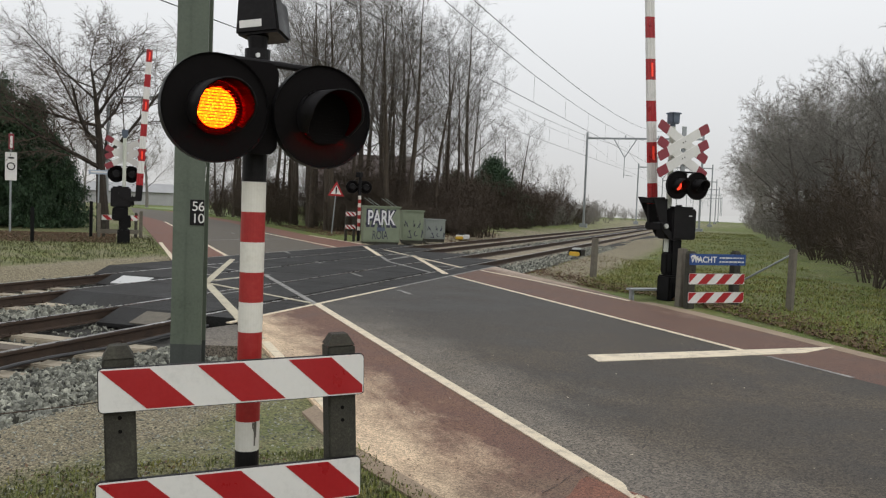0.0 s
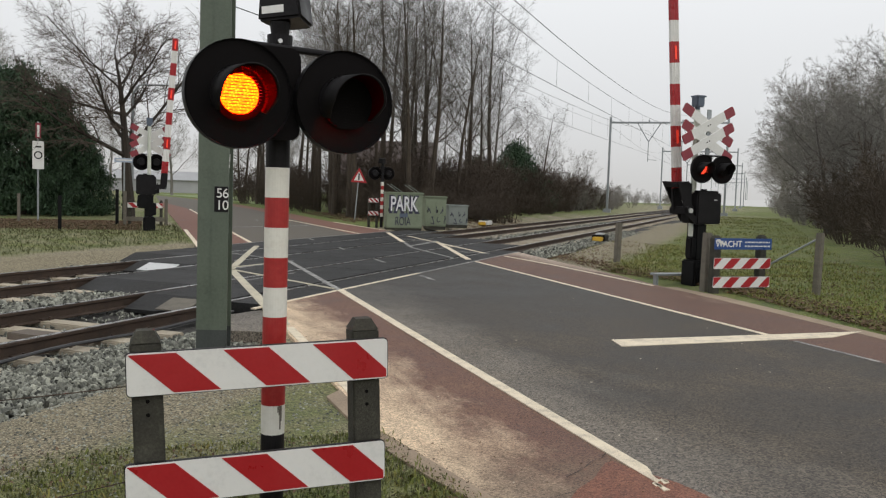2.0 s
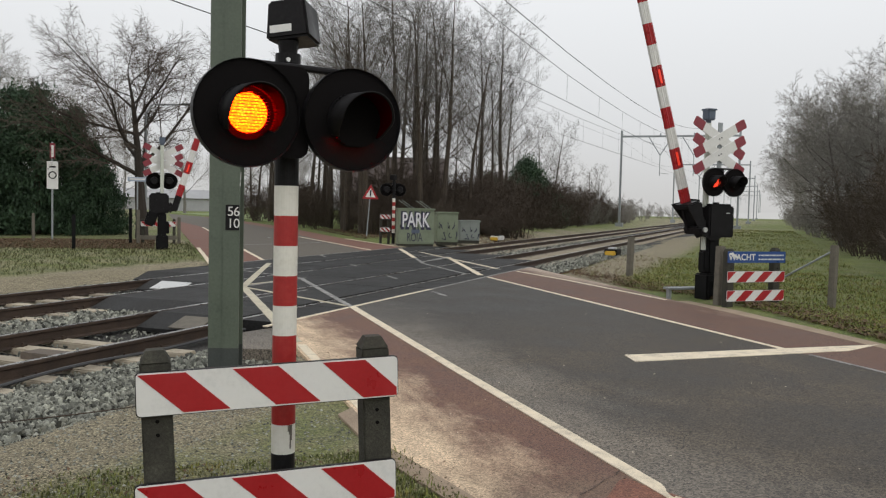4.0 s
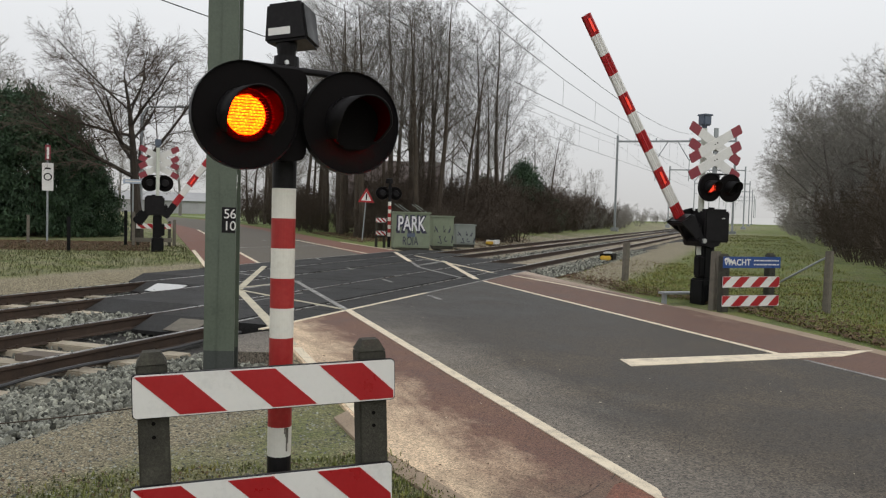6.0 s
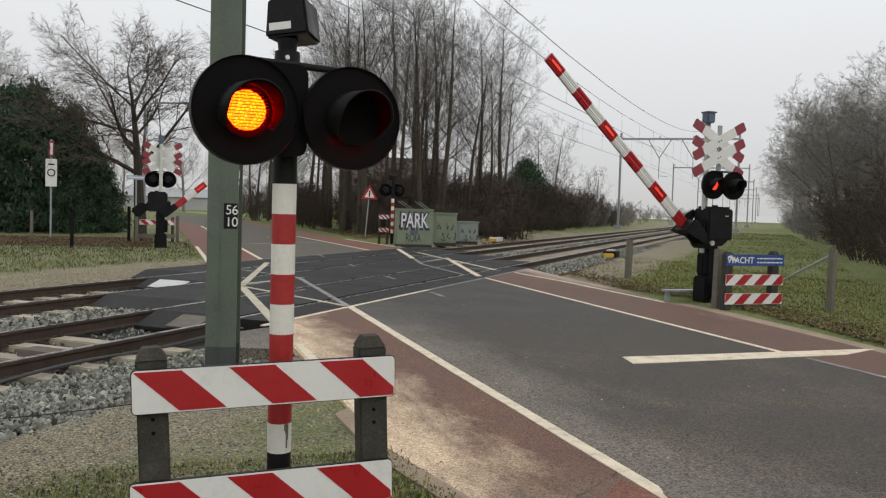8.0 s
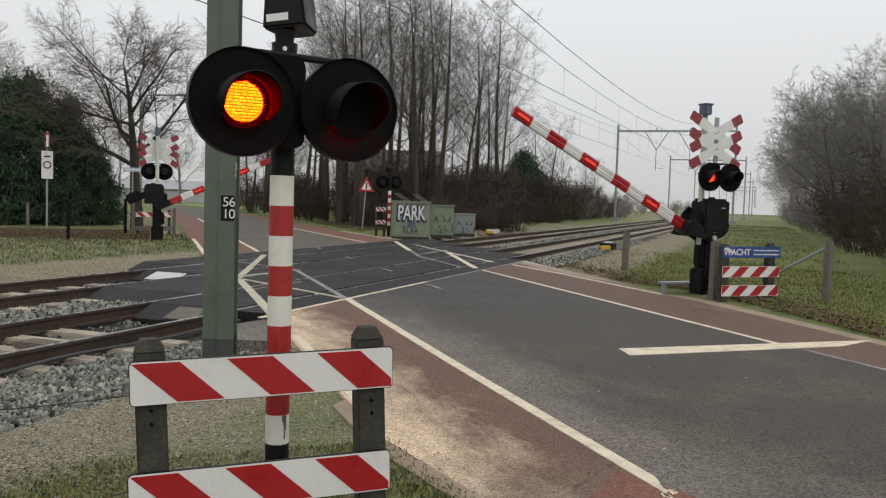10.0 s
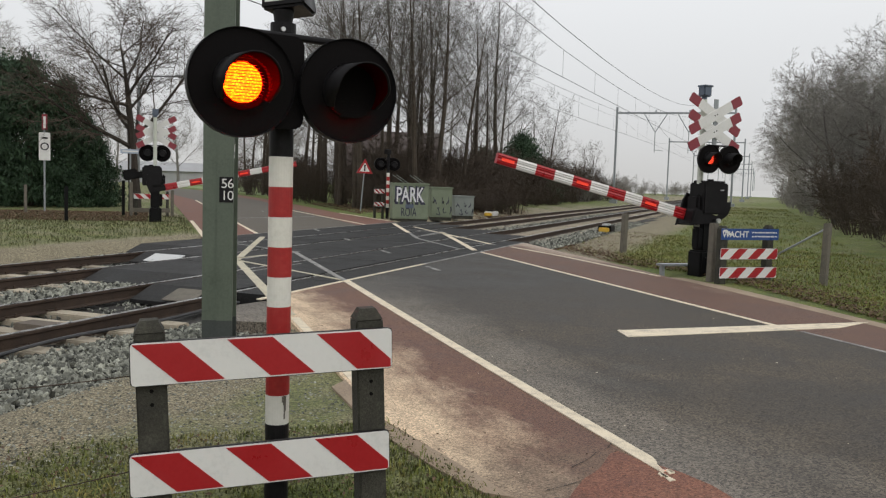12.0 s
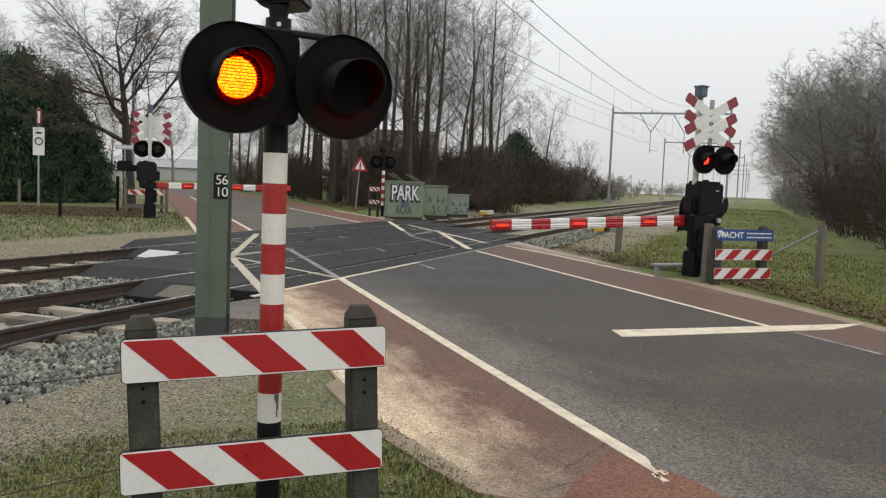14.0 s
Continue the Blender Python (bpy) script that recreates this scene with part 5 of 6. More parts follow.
def build_left_equipment():
    s = thing("route_sign", pose(-3.75, 34.0, 0.1, 0, 0, 12), "narrow white sign plates on a grey pole", "sign", "signs")
    bm = bmesh.new()
    rod(bm, (0, 0, -0.3), (0, 0, 3.55), 0.035, n=12)
    part("pole", bm, GALVANISED, s)
    plate = part("plate", upright(rounded(-0.19, 0.19, 1.85, 2.85, 0.02), -0.06, -0.045), WHITE, s, "tall white plate with a dark ring")
    outer, inner = ring(0, 2.35, 0.14, 24), ring(0, 2.35, 0.1, 24)
    for i in range(24):
        j = (i + 1) % 24
        part("ring_mark", upright([outer[i], outer[j], inner[j], inner[i]], -0.064, -0.0605), BLACK_PAINT, plate)
    part("plate_bar", upright([(-0.1, 2.62), (0.1, 2.62), (0.1, 2.68), (-0.1, 2.68)], -0.064, -0.0605), BLACK_PAINT, plate)
    part("upper_plate", upright(rounded(-0.09, 0.09, 2.95, 3.5, 0.02), -0.06, -0.045), RED_FADED, s, "slim red and white plate")
    part("upper_mark", upright([(-0.04, 3.0), (0.04, 3.0), (0.04, 3.42), (-0.04, 3.42)], -0.064, -0.0605), WHITE, s)
    t = thing("warning_sign", pose(9.93, 42.0, 0, 0, 1.5, 0), "red-edged triangular warning sign on a leaning grey pole", "sign", "signs")
    bm = bmesh.new()
    rod(bm, (-0.12, 0, -0.3), (0, 0, 2.1), 0.03, n=10)
    part("pole", bm, GALVANISED, t)
    tri = part("triangle", upright([(-0.42, 1.93), (0.42, 1.93), (0, 2.66)], -0.05, -0.035), RED, t, "red triangular border")
    part("field", upright([(-0.26, 2.02), (0.26, 2.02), (0, 2.47)], -0.054, -0.0505), WHITE, tri, "white field")
    part("symbol", upright([(-0.035, 2.05), (0.035, 2.05), (0.035, 2.33), (0.07, 2.33), (0, 2.4), (-0.05, 2.3), (-0.035, 2.3)], -0.058, -0.0545), BLACK_PAINT, tri, "black symbol")
    for x, y, h, mat in ((-4.2, 32.6, 1.0, POST_WOOD), (-2.5, 28.0, 1.05, BLACK_IRON), (-1.0, 31.5, 1.25, BLACK_IRON), (-0.75, 31.6, 1.2, POST_WOOD), (0.62, 32.0, 0.95, POST_WOOD)):
        bm = bmesh.new()
        box(bm, -0.05, 0.05, -0.05, 0.05, -0.2, h, 0.01)
        p = part("fence_post", bm, mat)
        p.matrix_basis = pose(x, y, 0.08, 0, 0, 8)
        tagged(p, "low weathered fence post on the far verge", "fence post", "fence posts")
    f = thing("warning_fence", pose(-0.05, 31.8, 0.08), "small striped board and rails on low posts", "warning fence", "striped warning fences")
    striped_board(f, -0.62, 0.55, 0.62, 0.8, 0, 1, 3.4)
    bm = bmesh.new()
    box(bm, -0.65, 0.6, 0, 0.05, 0.15, 0.3, 0.01)
    part("lower_rail", bm, POST_WOOD, f)
    for x in (-0.55, 0.5):
        concrete_post(f, x, 0.09, 0.9, 0.1)
    f2 = thing("warning_fence", pose(8.82, 35.4, 0), "small striped boards beside the far signal post", "warning fence", "striped warning fences")
    for z in (0.5, 1.05):
        striped_board(f2, 0.05, 0.5, z, z + 0.18, 0, 1, 2.4)
    for x in (0.1, 0.45):
        concrete_post(f2, x, 0.09, 1.3, 0.1)
    # name plate on the roadside and a street light behind the tree
    n = thing("name_sign", pose(-0.85, 34.5, 0.1), "small pale blue name plate on a thin pole", "sign", "signs")
    bm = bmesh.new()
    rod(bm, (0, 0, -0.2), (0, 0, 2.4), 0.03, n=8)
    part("pole", bm, GALVANISED, n)
    part("plate", upright(rounded(-0.35, 0.35, 2.22, 2.38, 0.01), -0.05, -0.035), material_once("pale_blue_plate", [(0.3, 0.36, 0.45), (0.4, 0.46, 0.55)]), n)
    part("plate_bar", upright([(-0.28, 2.28), (0.28, 2.28), (0.28, 2.33), (-0.28, 2.33)], -0.054, -0.0505), WHITE, n)
    lamp = thing("street_lamp", pose(-0.6, 37.5, 0), "slender grey street lamp with a long arm", "street lamp")
    bm = bmesh.new()
    rod(bm, (0, 0, -0.2), (0, 0, 5.2), 0.06, 0.045, 12)
    rod(bm, (0, 0, 5.2), (0.25, -0.1, 5.55), 0.04, n=10)
    rod(bm, (0.25, -0.1, 5.55), (1.5, -0.3, 5.6), 0.035, n=10)
    part("mast", bm, GALVANISED, lamp)
    bm = bmesh.new()
    box(bm, 1.4, 2.0, -0.38, -0.22, 5.56, 5.66, 0.02)
    part("lamp_head", bm, GALVANISED, lamp)
    # yellow and white box beside the far track and one between
    for a, p, mat2 in ((44.3, 13.6, WHITE), (33.7, 5.6, BLACK_IRON)):
        k = thing("point_motor", track_pose(a, p, -0.12), "low yellow and dark trackside box", "trackside box", "trackside boxes")
        bm = bmesh.new()
        box(bm, -0.25, 0.25, -0.5, 0.5, 0, 0.24, 0.03)
        part("housing", bm, mat2, k)
        bm = bmesh.new()
        box(bm, -0.2, 0.2, -0.68, -0.52, 0, 0.17, 0.03)
        part("end_cap", bm, YELLOW, k)
        bm = bmesh.new()
        box(bm, -0.15, 0.15, -0.3, 0.2, 0.24, 0.3, 0.02)
        part("cover", bm, BLACK_IRON if mat2 == WHITE else GREY_PLATE, k)


def build_rods_on_cabinet():
    for i in range(4):
        bm = bmesh.new()
        x = 10.0 + 0.16 * (i % 2) + 0.75 * (i // 2)
        rod(bm, (x, 34.5, 1.48), (x - 0.55, 34.6, 1.85), 0.012, n=6)
        tagged(part("thin_rod", bm, CABINET_GREY), "thin pale rod leaning above the cabinet", "rod", "thin rods")


# ---- overhead line ----
def build_overhead():
    def wire(name, pts, r, label):
        sets = ([], [])
        branch_mesh(sets, [Vector(q) for q in pts], [r] * len(pts), 5)
        return tagged(part(name, sets, CABLE), label, "overhead wire", "overhead wires")
    supports = [-42, 95, 152, 210, 270, 335, 400]

    def span_points(p, z, k, low, top):
        """One wire: it sags lowest at the crossing and then from portal to portal."""
        pts = [(*on_track(a, p), z + k * (a - low) ** 2) for a in np.arange(-42, 95.1, 6.85)]
        for a0, a1 in zip(supports[1:], supports[2:]):
            pts += [(*on_track(a0 + (a1 - a0) * i / 6, p), top - 1.2 * 4 * (i / 6) * (1 - i / 6)) for i in range(1, 7)]
        return pts

    for p, base, rise, z, low, near_k, far_k in ((7.53, 5.62, 0.0128, 6.9, 36, 0.0012, 0.0007), (11.05, 5.5, 0.011, 7.03, 28, 0.0006, 0.0004)):
        top = min(z + far_k * (95 - low) ** 2, 9.3)

        def contact(a):
            return base + rise * min(max(0.0, a - 15), 80)

        def carrier(a):
            return min(z + (near_k if a < low else far_k) * (a - low) ** 2, 9.3)

        wire("contact_wire", [(*on_track(a, p), contact(a)) for a in np.arange(-42, 400, 17)], 0.012, "straight contact wire above the track")
        steps = list(np.arange(-42, 95.1, 6.85))
        pts = [(*on_track(a, p), carrier(a)) for a in steps]
        for a0, a1 in zip(supports[1:], supports[2:]):
            pts += [(*on_track(a0 + (a1 - a0) * i / 6, p), top - 1.2 * 4 * (i / 6) * (1 - i / 6)) for i in range(1, 7)]
        wire("carrier_wire", pts, 0.011, "sagging carrier wire above the track")
        for a in steps[3:]:
            wire("dropper_wire", [(*on_track(a, p), contact(a)), (*on_track(a, p), carrier(a))], 0.005, "thin dropper between carrier and contact wire")
    wire("feeder_wire", span_points(6.0, 6.5, 0.0009, 26, 9.6), 0.011, "feeder wire beside the tracks")
    wire("return_wire", span_points(15.0, 8.4, 0.0002, 30, 9.6), 0.01, "return wire along the mast tops")
    for i, a in enumerate(supports[1:]):
        g = thing("catenary_portal", track_pose(a, 0), "slender grey steel catenary portal over both tracks", "catenary portal", "catenary portals")
        for p in (15.2, 2.9):
            bm = bmesh.new()
            box(bm, -p - 0.11, -p + 0.11, -0.1, 0.1, -0.2, 10.4)
            box(bm, -p - 0.4, -p + 0.4, -0.35, 0.35, -0.3, 0.3, 0.03)
            part("column", bm, GALVANISED, g)
        bm = bmesh.new()
        box(bm, -15.2, -2.9, -0.09, 0.09, 9.65, 9.85)
        part("cross_beam", bm, GALVANISED, g)
        for p in (7.53, 11.05):
            bm = bmesh.new()
            rod(bm, (-p - 1.2, 0, 9.65), (-p, 0, 7.7), 0.05, n=8)
            rod(bm, (-p + 1.2, 0, 9.65), (-p, 0, 7.7), 0.05, n=8)
            rod(bm, (-p, 0, 7.7), (-p, 0, 5.5), 0.04, n=8)
            rod(bm, (-p, 0, 5.8), (-p + 0.9, 0, 5.7), 0.025, n=6)
            part("wire_hanger", bm, GALVANISED, g)
            bm = bmesh.new()
            rod(bm, (-p, 0, 9.85), (-p, 0, 10.1), 0.09, 0.06, 10)
            part("insulator", bm, GALVANISED, g)


# ---- trees ----
def branch_mesh(sets, pts, radii, n):
    verts, faces = sets
    base = len(verts)
    up = Vector((0.31, 0.2, 0.93))
    for i, (p, r) in enumerate(zip(pts, radii)):
        d = (pts[min(i + 1, len(pts) - 1)] - pts[max(i - 1, 0)]).normalized()
        s = d.cross(up)
        s = s.normalized() if s.length > 1e-3 else Vector((1, 0, 0))
        t = d.cross(s)
        for k in range(n):
            c = 2 * math.pi * k / n
            verts.append(tuple(p + (s * math.cos(c) + t * math.sin(c)) * r))
    for i in range(len(pts) - 1):
        for k in range(n):
            a, b = base + i * n + k, base + i * n + (k + 1) % n
            faces.append((a, b, b + n, a + n))


def grow(r, sets, p, d, length, radius, level, spec):
    """A limb that wanders, tapers and sends out thinner ones."""
    segs = spec.get("segs", (7, 5, 3, 1, 1))[level]
    sides = (8, 5, 3, 3, 3)[level]
    pts, radii = [p.copy()], [radius]
    lift = spec["lift"][level]
    end = radius * (0.1 if level == 0 else 0.35 if level < 3 else 0.25)
    for i in range(segs):
        wob = spec["wobble"] * (0.28 if level == 0 else 1.0)
        d = (d + Vector((r.gauss(0, wob), r.gauss(0, wob), r.gauss(0, wob) + lift))).normalized()
        p = p + d * length / segs
        pts.append(p.copy())
        radii.append(radius + (end - radius) * (i + 1) / segs)
    if level == spec.get("sliver", 4):
        # the last twigs are single tapering slivers
        verts, faces = sets[1]
        w = d.orthogonal().normalized() * radius * spec.get("width", 0.75)
        verts += [tuple(pts[0] - w), tuple(pts[0] + w), tuple(pts[1])]
        faces.append((len(verts) - 3, len(verts) - 2, len(verts) - 1))
        return
    branch_mesh(sets[0 if level < 2 else 1], pts, radii, sides)
    if level == 4 or level >= spec["depth"]:
        return
    count = spec["count"][level]
    for i in range(count):
        f = spec["from"][level] + (1 - spec["from"][level]) * (i + r.random()) / count
        k = min(segs - 1, int(f * segs))
        q = pts[k].lerp(pts[k + 1], f * segs - k)
        ax = (pts[k + 1] - pts[k]).normalized()
        side = ax.orthogonal().normalized()
        side.rotate(Matrix.Rotation(i * 2.4 + r.uniform(-0.5, 0.5), 3, ax))
        ang = radians(spec["angle"][level] + r.uniform(-12, 12))
        nd = ax * math.cos(ang) + side * math.sin(ang)
        here = radii[k]
        shrink = 1.0 - spec.get("shrink", 0.5) * f
        grow(r, sets, q, nd, length * spec["ratio"][level] * shrink * r.uniform(0.75, 1.2), max(spec["thin"], here * spec["fat"][level]), level + 1, spec)


TALL = dict(lift=(0.02, 0.13, 0.08, 0.05, 0.0), wobble=0.09, depth=5, count=(14, 9, 7, 5), angle=(52, 42, 40, 36), ratio=(0.5, 0.5, 0.5, 0.8), fat=(0.26, 0.36, 0.45, 0.7), thin=0.006)
TALL["from"] = (0.34, 0.15, 0.12, 0.1)
BROAD = dict(width=1.2, shrink=0.35, lift=(0.02, 0.09, 0.06, 0.03, -0.01), wobble=0.12, depth=5, count=(16, 12, 11, 7), angle=(60, 44, 40, 36), ratio=(0.62, 0.5, 0.46, 0.7), fat=(0.34, 0.34, 0.42, 0.7), thin=0.0055)
BROAD["from"] = (0.27, 0.15, 0.12, 0.1)
BUSH = dict(width=1.1, segs=(4, 3, 1, 1, 1), sliver=3, lift=(0.06, 0.05, 0.02, 0.0, 0.0), wobble=0.2, depth=5, count=(6, 5, 7, 4), angle=(38, 38, 32, 40), ratio=(0.5, 0.55, 0.7, 0.5), fat=(0.6, 0.6, 0.6, 0.6), thin=0.007)
BUSH["from"] = (0.12, 0.1, 0.1, 0.1)


def tree(name, seed, height, radius, spec, bark, twig, label, lean=0.0):
    r = random.Random(seed)
    sets = (([], []), ([], []))
    grow(r, sets, Vector((0, 0, -0.2)), Vector((lean, 0, 1)).normalized(), height, radius, 0, spec)
    t = thing(name, pose(0, 0, 0), label, "tree", name + "s")
    part("trunk", sets[0], bark, t, "trunk and main limbs")
    part("crown", sets[1], twig, t, "crown of bare twigs")
    return t


def shrub(seed, height, label, bark, twig, stems=9):
    r = random.Random(seed)
    sets = (([], []), ([], []))
    for i in range(stems):
        a = r.uniform(0, 6.28)
        grow(r, sets, Vector((math.cos(a) * 0.4 * r.random(), math.sin(a) * 0.4 * r.random(), -0.1)), Vector((math.cos(a) * r.uniform(0.1, 0.7), math.sin(a) * r.uniform(0.1, 0.7), 1)).normalized(), height * r.uniform(0.6, 1.1), 0.022, 0, BUSH)
    t = thing("shrub", pose(0, 0, 0), label, "shrub", "shrubs")
    part("trunk", sets[0], bark, t)
    part("crown", sets[1], twig, t)
    return t


def evergreen(seed, h, w, label, count=7000):
    r = random.Random(seed)
    verts, faces = [], []
    clumps = []
    for i in range(260):
        z = r.random() ** 1.1
        rr = w * (1 - z ** 1.8) * r.uniform(0.55, 1.05)
        a = r.uniform(0, 6.283)
        clumps.append((Vector((math.cos(a) * rr, math.sin(a) * rr, 0.15 + z * h)), r.uniform(0.25, 0.6)))
    for i in range(count):
        c, s = clumps[i % len(clumps)]
        o = Vector((r.gauss(0, 1), r.gauss(0, 1), r.gauss(0, 0.8))) * s * 0.55
        q = Euler((r.uniform(0, 6), r.uniform(0, 6), r.uniform(0, 6))).to_matrix()
        b = len(verts)
        k = r.uniform(0.05, 0.11)
        verts += [tuple(c + o + q @ v) for v in (Vector((-k, 0, 0)), Vector((0, -k * 0.35, 0)), Vector((k, 0, 0)), Vector((0, k * 0.35, 0)))]
        faces.append((b, b + 1, b + 2, b + 3))
    t = thing("evergreen", pose(0, 0, 0), label, "evergreen tree", "evergreens")
    part("foliage", (verts, faces), NEEDLES, t, "dense dark green foliage")
    bm = bmesh.new()
    rod(bm, (0, 0, -0.2), (0, 0, h * 0.9), 0.16, 0.03, 10)
    part("trunk", bm, BARK, t)
    return t


def build_mist_sheet():
    """A glowing sheet all round, far behind everything, that stands in for mist and closes the horizon."""
    n, rad, verts, faces = 96, 300.0, [], []
    for i in range(n):
        c, s = math.cos(2 * math.pi * i / n), math.sin(2 * math.pi * i / n)
        verts += [(rad * c, rad * s, -2.0), (rad * c, rad * s, 2.6 + 0.8 * math.sin(i * 1.7))]
    for i in range(n):
        j = (i + 1) % n
        faces.append((2 * i, 2 * j, 2 * j + 1, 2 * i + 1))
    m = bpy.data.materials.new("mist")
    m.use_nodes = True
    b = m.node_tree.nodes["Principled BSDF"]
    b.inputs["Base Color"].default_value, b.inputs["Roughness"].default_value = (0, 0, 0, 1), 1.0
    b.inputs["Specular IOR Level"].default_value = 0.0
    # the sheet glows by itself, as bright as the low sky
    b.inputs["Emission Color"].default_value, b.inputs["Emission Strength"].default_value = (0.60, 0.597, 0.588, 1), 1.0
    tagged(part("backdrop", (verts, faces), m), "pale glowing sheet standing in for mist on the horizon", "mist", kind="structure")


def build_trees():
    r = random.Random(21)
    used = set()

    def put(src, x, y, s=1.0, z=0.0):
        if src.name not in used:
            used.add(src.name)
            ob = src
        else:
            ob = copy_thing(src, pose(0, 0, 0))
        ob.scale = (1, 1, 1)
        ob.matrix_basis = pose(x, y, z, 0, 0, r.uniform(0, 360)) @ Matrix.Scale(s, 4)
        return ob

    # the lone tree beside the far road
    lone = tree("bare_tree", 5, 6.0, 0.25, dict(BROAD, count=(14, 12, 10, 7), width=1.5, angle=(60, 42, 40, 36), ratio=(0.78, 0.52, 0.48, 0.7), fat=(0.45, 0.4, 0.45, 0.7), wobble=0.13, thin=0.006, **{"from": (0.36, 0.15, 0.1, 0.1)}), BARK_DARK, TWIG, "bare spreading tree beside the far road")
    lone.matrix_basis = pose(-0.72, 36.5, 0.05, 0, 0, 40) @ Matrix.Scale(1.13, 4)
    used.add(lone.name)
    tall = [tree("wood_tree", 30 + i, 12.5 + i % 3, 0.17 + 0.02 * (i % 3), TALL, BARK, TWIG_SOME_HAZE, "tall slender bare tree of the wood") for i in range(5)]
    hazed_birch = [tree("pale_tree", 60 + i, 9.5, 0.14, dict(TALL, count=(16, 8, 7, 4)), BARK_HAZE, TWIG_HAZE, "far bare tree, its colour paled for haze") for i in range(2)]
    broad = [tree("broad_tree", 80 + i, 8.5, 0.22, BROAD, BARK_SOME_HAZE, TWIG_SOME_HAZE, "broad bare tree along the grass strip") for i in range(3)]
    broad_pale = [tree("broad_pale_tree", 90 + i, 9.0, 0.22, dict(BROAD, count=(14, 11, 8, 5), thin=0.008), BARK_HAZE, TWIG_HAZE, "broad bare tree, its colour paled for mist") for i in range(2)]
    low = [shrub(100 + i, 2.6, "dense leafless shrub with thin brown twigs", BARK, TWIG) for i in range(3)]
    low_pale = [shrub(110 + i, 2.8, "leafless shrub, its colour paled for mist", BARK_HAZE, TWIG_HAZE) for i in range(2)]

    # the wood between the far road and the tracks
    k = 0
    for i in range(24):
        y = 46 + 40 * r.random() ** 1.2
        lo, hi = 10.2 + (y - 46) * 0.05, (y * SA - 18.5) / CA
        x = lo + (hi - lo) * r.random()
        if hi < lo:
            continue
        # the wood is lower towards the tracks
        limit = float(np.interp(x / y, (0.38, 0.41, 0.44, 0.5), (0.235, 0.19, 0.13, 0.09)))
        put(tall[k % 5], x, y, min(r.uniform(0.8, 1.12), (1.6 + limit * math.hypot(x, y)) / 13.5))
        k += 1
    for x, y in ((10.6, 45.5), (12.2, 47), (13.6, 45.2), (15.3, 46.5), (17.2, 47.5), (19.0, 50), (21.0, 53.5)):
        put(tall[k % 5], x, y, r.uniform(0.85, 0.95))
        k += 1
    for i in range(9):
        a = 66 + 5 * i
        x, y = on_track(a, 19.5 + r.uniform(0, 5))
        put(hazed_birch[i % 2], x, y, r.uniform(0.85, 1.0) * (1 if a < 85 else 0.7))
    for i in range(52):
        y = 44.5 + 30 * r.random()
        lo, hi = 10.5 + (y - 44) * 0.05, (y * SA - 16.5) / CA
        x = lo + (hi - lo) * r.random()
        put(low[i % 3], x, y, r.uniform(0.6, 1.15))
    for i in range(26):
        a = 46 + 62 * i / 26
        x, y = on_track(a, 17.6 + r.uniform(0, 2.5))
        put((low if a < 80 else low_pale)[i % 2], x, y, r.uniform(0.7, 1.2))
    for i in range(34):
        a = 44 + 36 * i / 34
        x, y = on_track(a, 17.3 + 0.02 * a + r.uniform(0, 3.5))
        put(low[i % 3], x, y, r.uniform(1.1, 1.7))
    for i in range(26):
        put(low[i % 3], r.uniform(10.5, 21), r.uniform(46, 54), r.uniform(1.0, 1.5))
    for i in range(12):
        y = 52 + 3.2 * i
        put(low[i % 3], 10.3 + r.uniform(0, 3.5), y, r.uniform(1.0, 1.5))
        if i % 2:
            put(tall[i % 5], 10.6 + r.uniform(0, 2.5), y, r.uniform(0.8, 1.0))
    for i in range(16):
        x, y = on_track(40 + 2.2 * i, 15.6 + r.uniform(0, 1.2))
        put(low[i % 3], x, y, r.uniform(0.5, 0.8))
    for i in range(30):
        a = 72 + 42 * i / 30
        x, y = on_track(a, 17.2 + r.uniform(0, 3))
        put(low[i % 3], x, y, r.uniform(0.9, 1.5) * (1.1 if a < 90 else 0.8))
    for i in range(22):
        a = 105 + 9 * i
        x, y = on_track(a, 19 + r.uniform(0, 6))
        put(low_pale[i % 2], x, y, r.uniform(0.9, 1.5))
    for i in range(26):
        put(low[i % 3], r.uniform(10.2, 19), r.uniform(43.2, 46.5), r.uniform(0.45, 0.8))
    # a dense hedge beside the far track, thinning, its far end painted paler as mist
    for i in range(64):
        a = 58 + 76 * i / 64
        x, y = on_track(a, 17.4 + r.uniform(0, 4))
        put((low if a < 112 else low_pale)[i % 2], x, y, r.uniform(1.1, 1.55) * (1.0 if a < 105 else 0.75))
    # the edge of the wood where the far road bends away
    for i in range(10):
        y = 57 + 3.6 * i
        put(tall[i % 5], float(np.interp(y, (57, 95), (9.6, 7.2))) + r.uniform(0, 3.5), y, r.uniform(0.75, 0.95))
    for i in range(22):
        y = 55 + 1.8 * i
        put(low[i % 3], float(np.interp(y, (57, 95), (9.4, 7.0))) + r.uniform(0, 2.5), y, r.uniform(0.9, 1.4))
    # the thicket along the grass strip on the camera's side of the tracks
    for i in range(26):
        a = 17.5 + 62 * (i / 26) ** 1.15
        x, y = on_track(a, -2.6 - 1.6 * r.random() - 0.02 * a)
        put(low[i % 3], x, y, r.uniform(0.75, 1.35))
        x, y = on_track(a + 2, -5.2 - 2.5 * r.random() - 0.02 * a)
        put(low[(i + 1) % 3], x, y, r.uniform(1.0, 1.6))
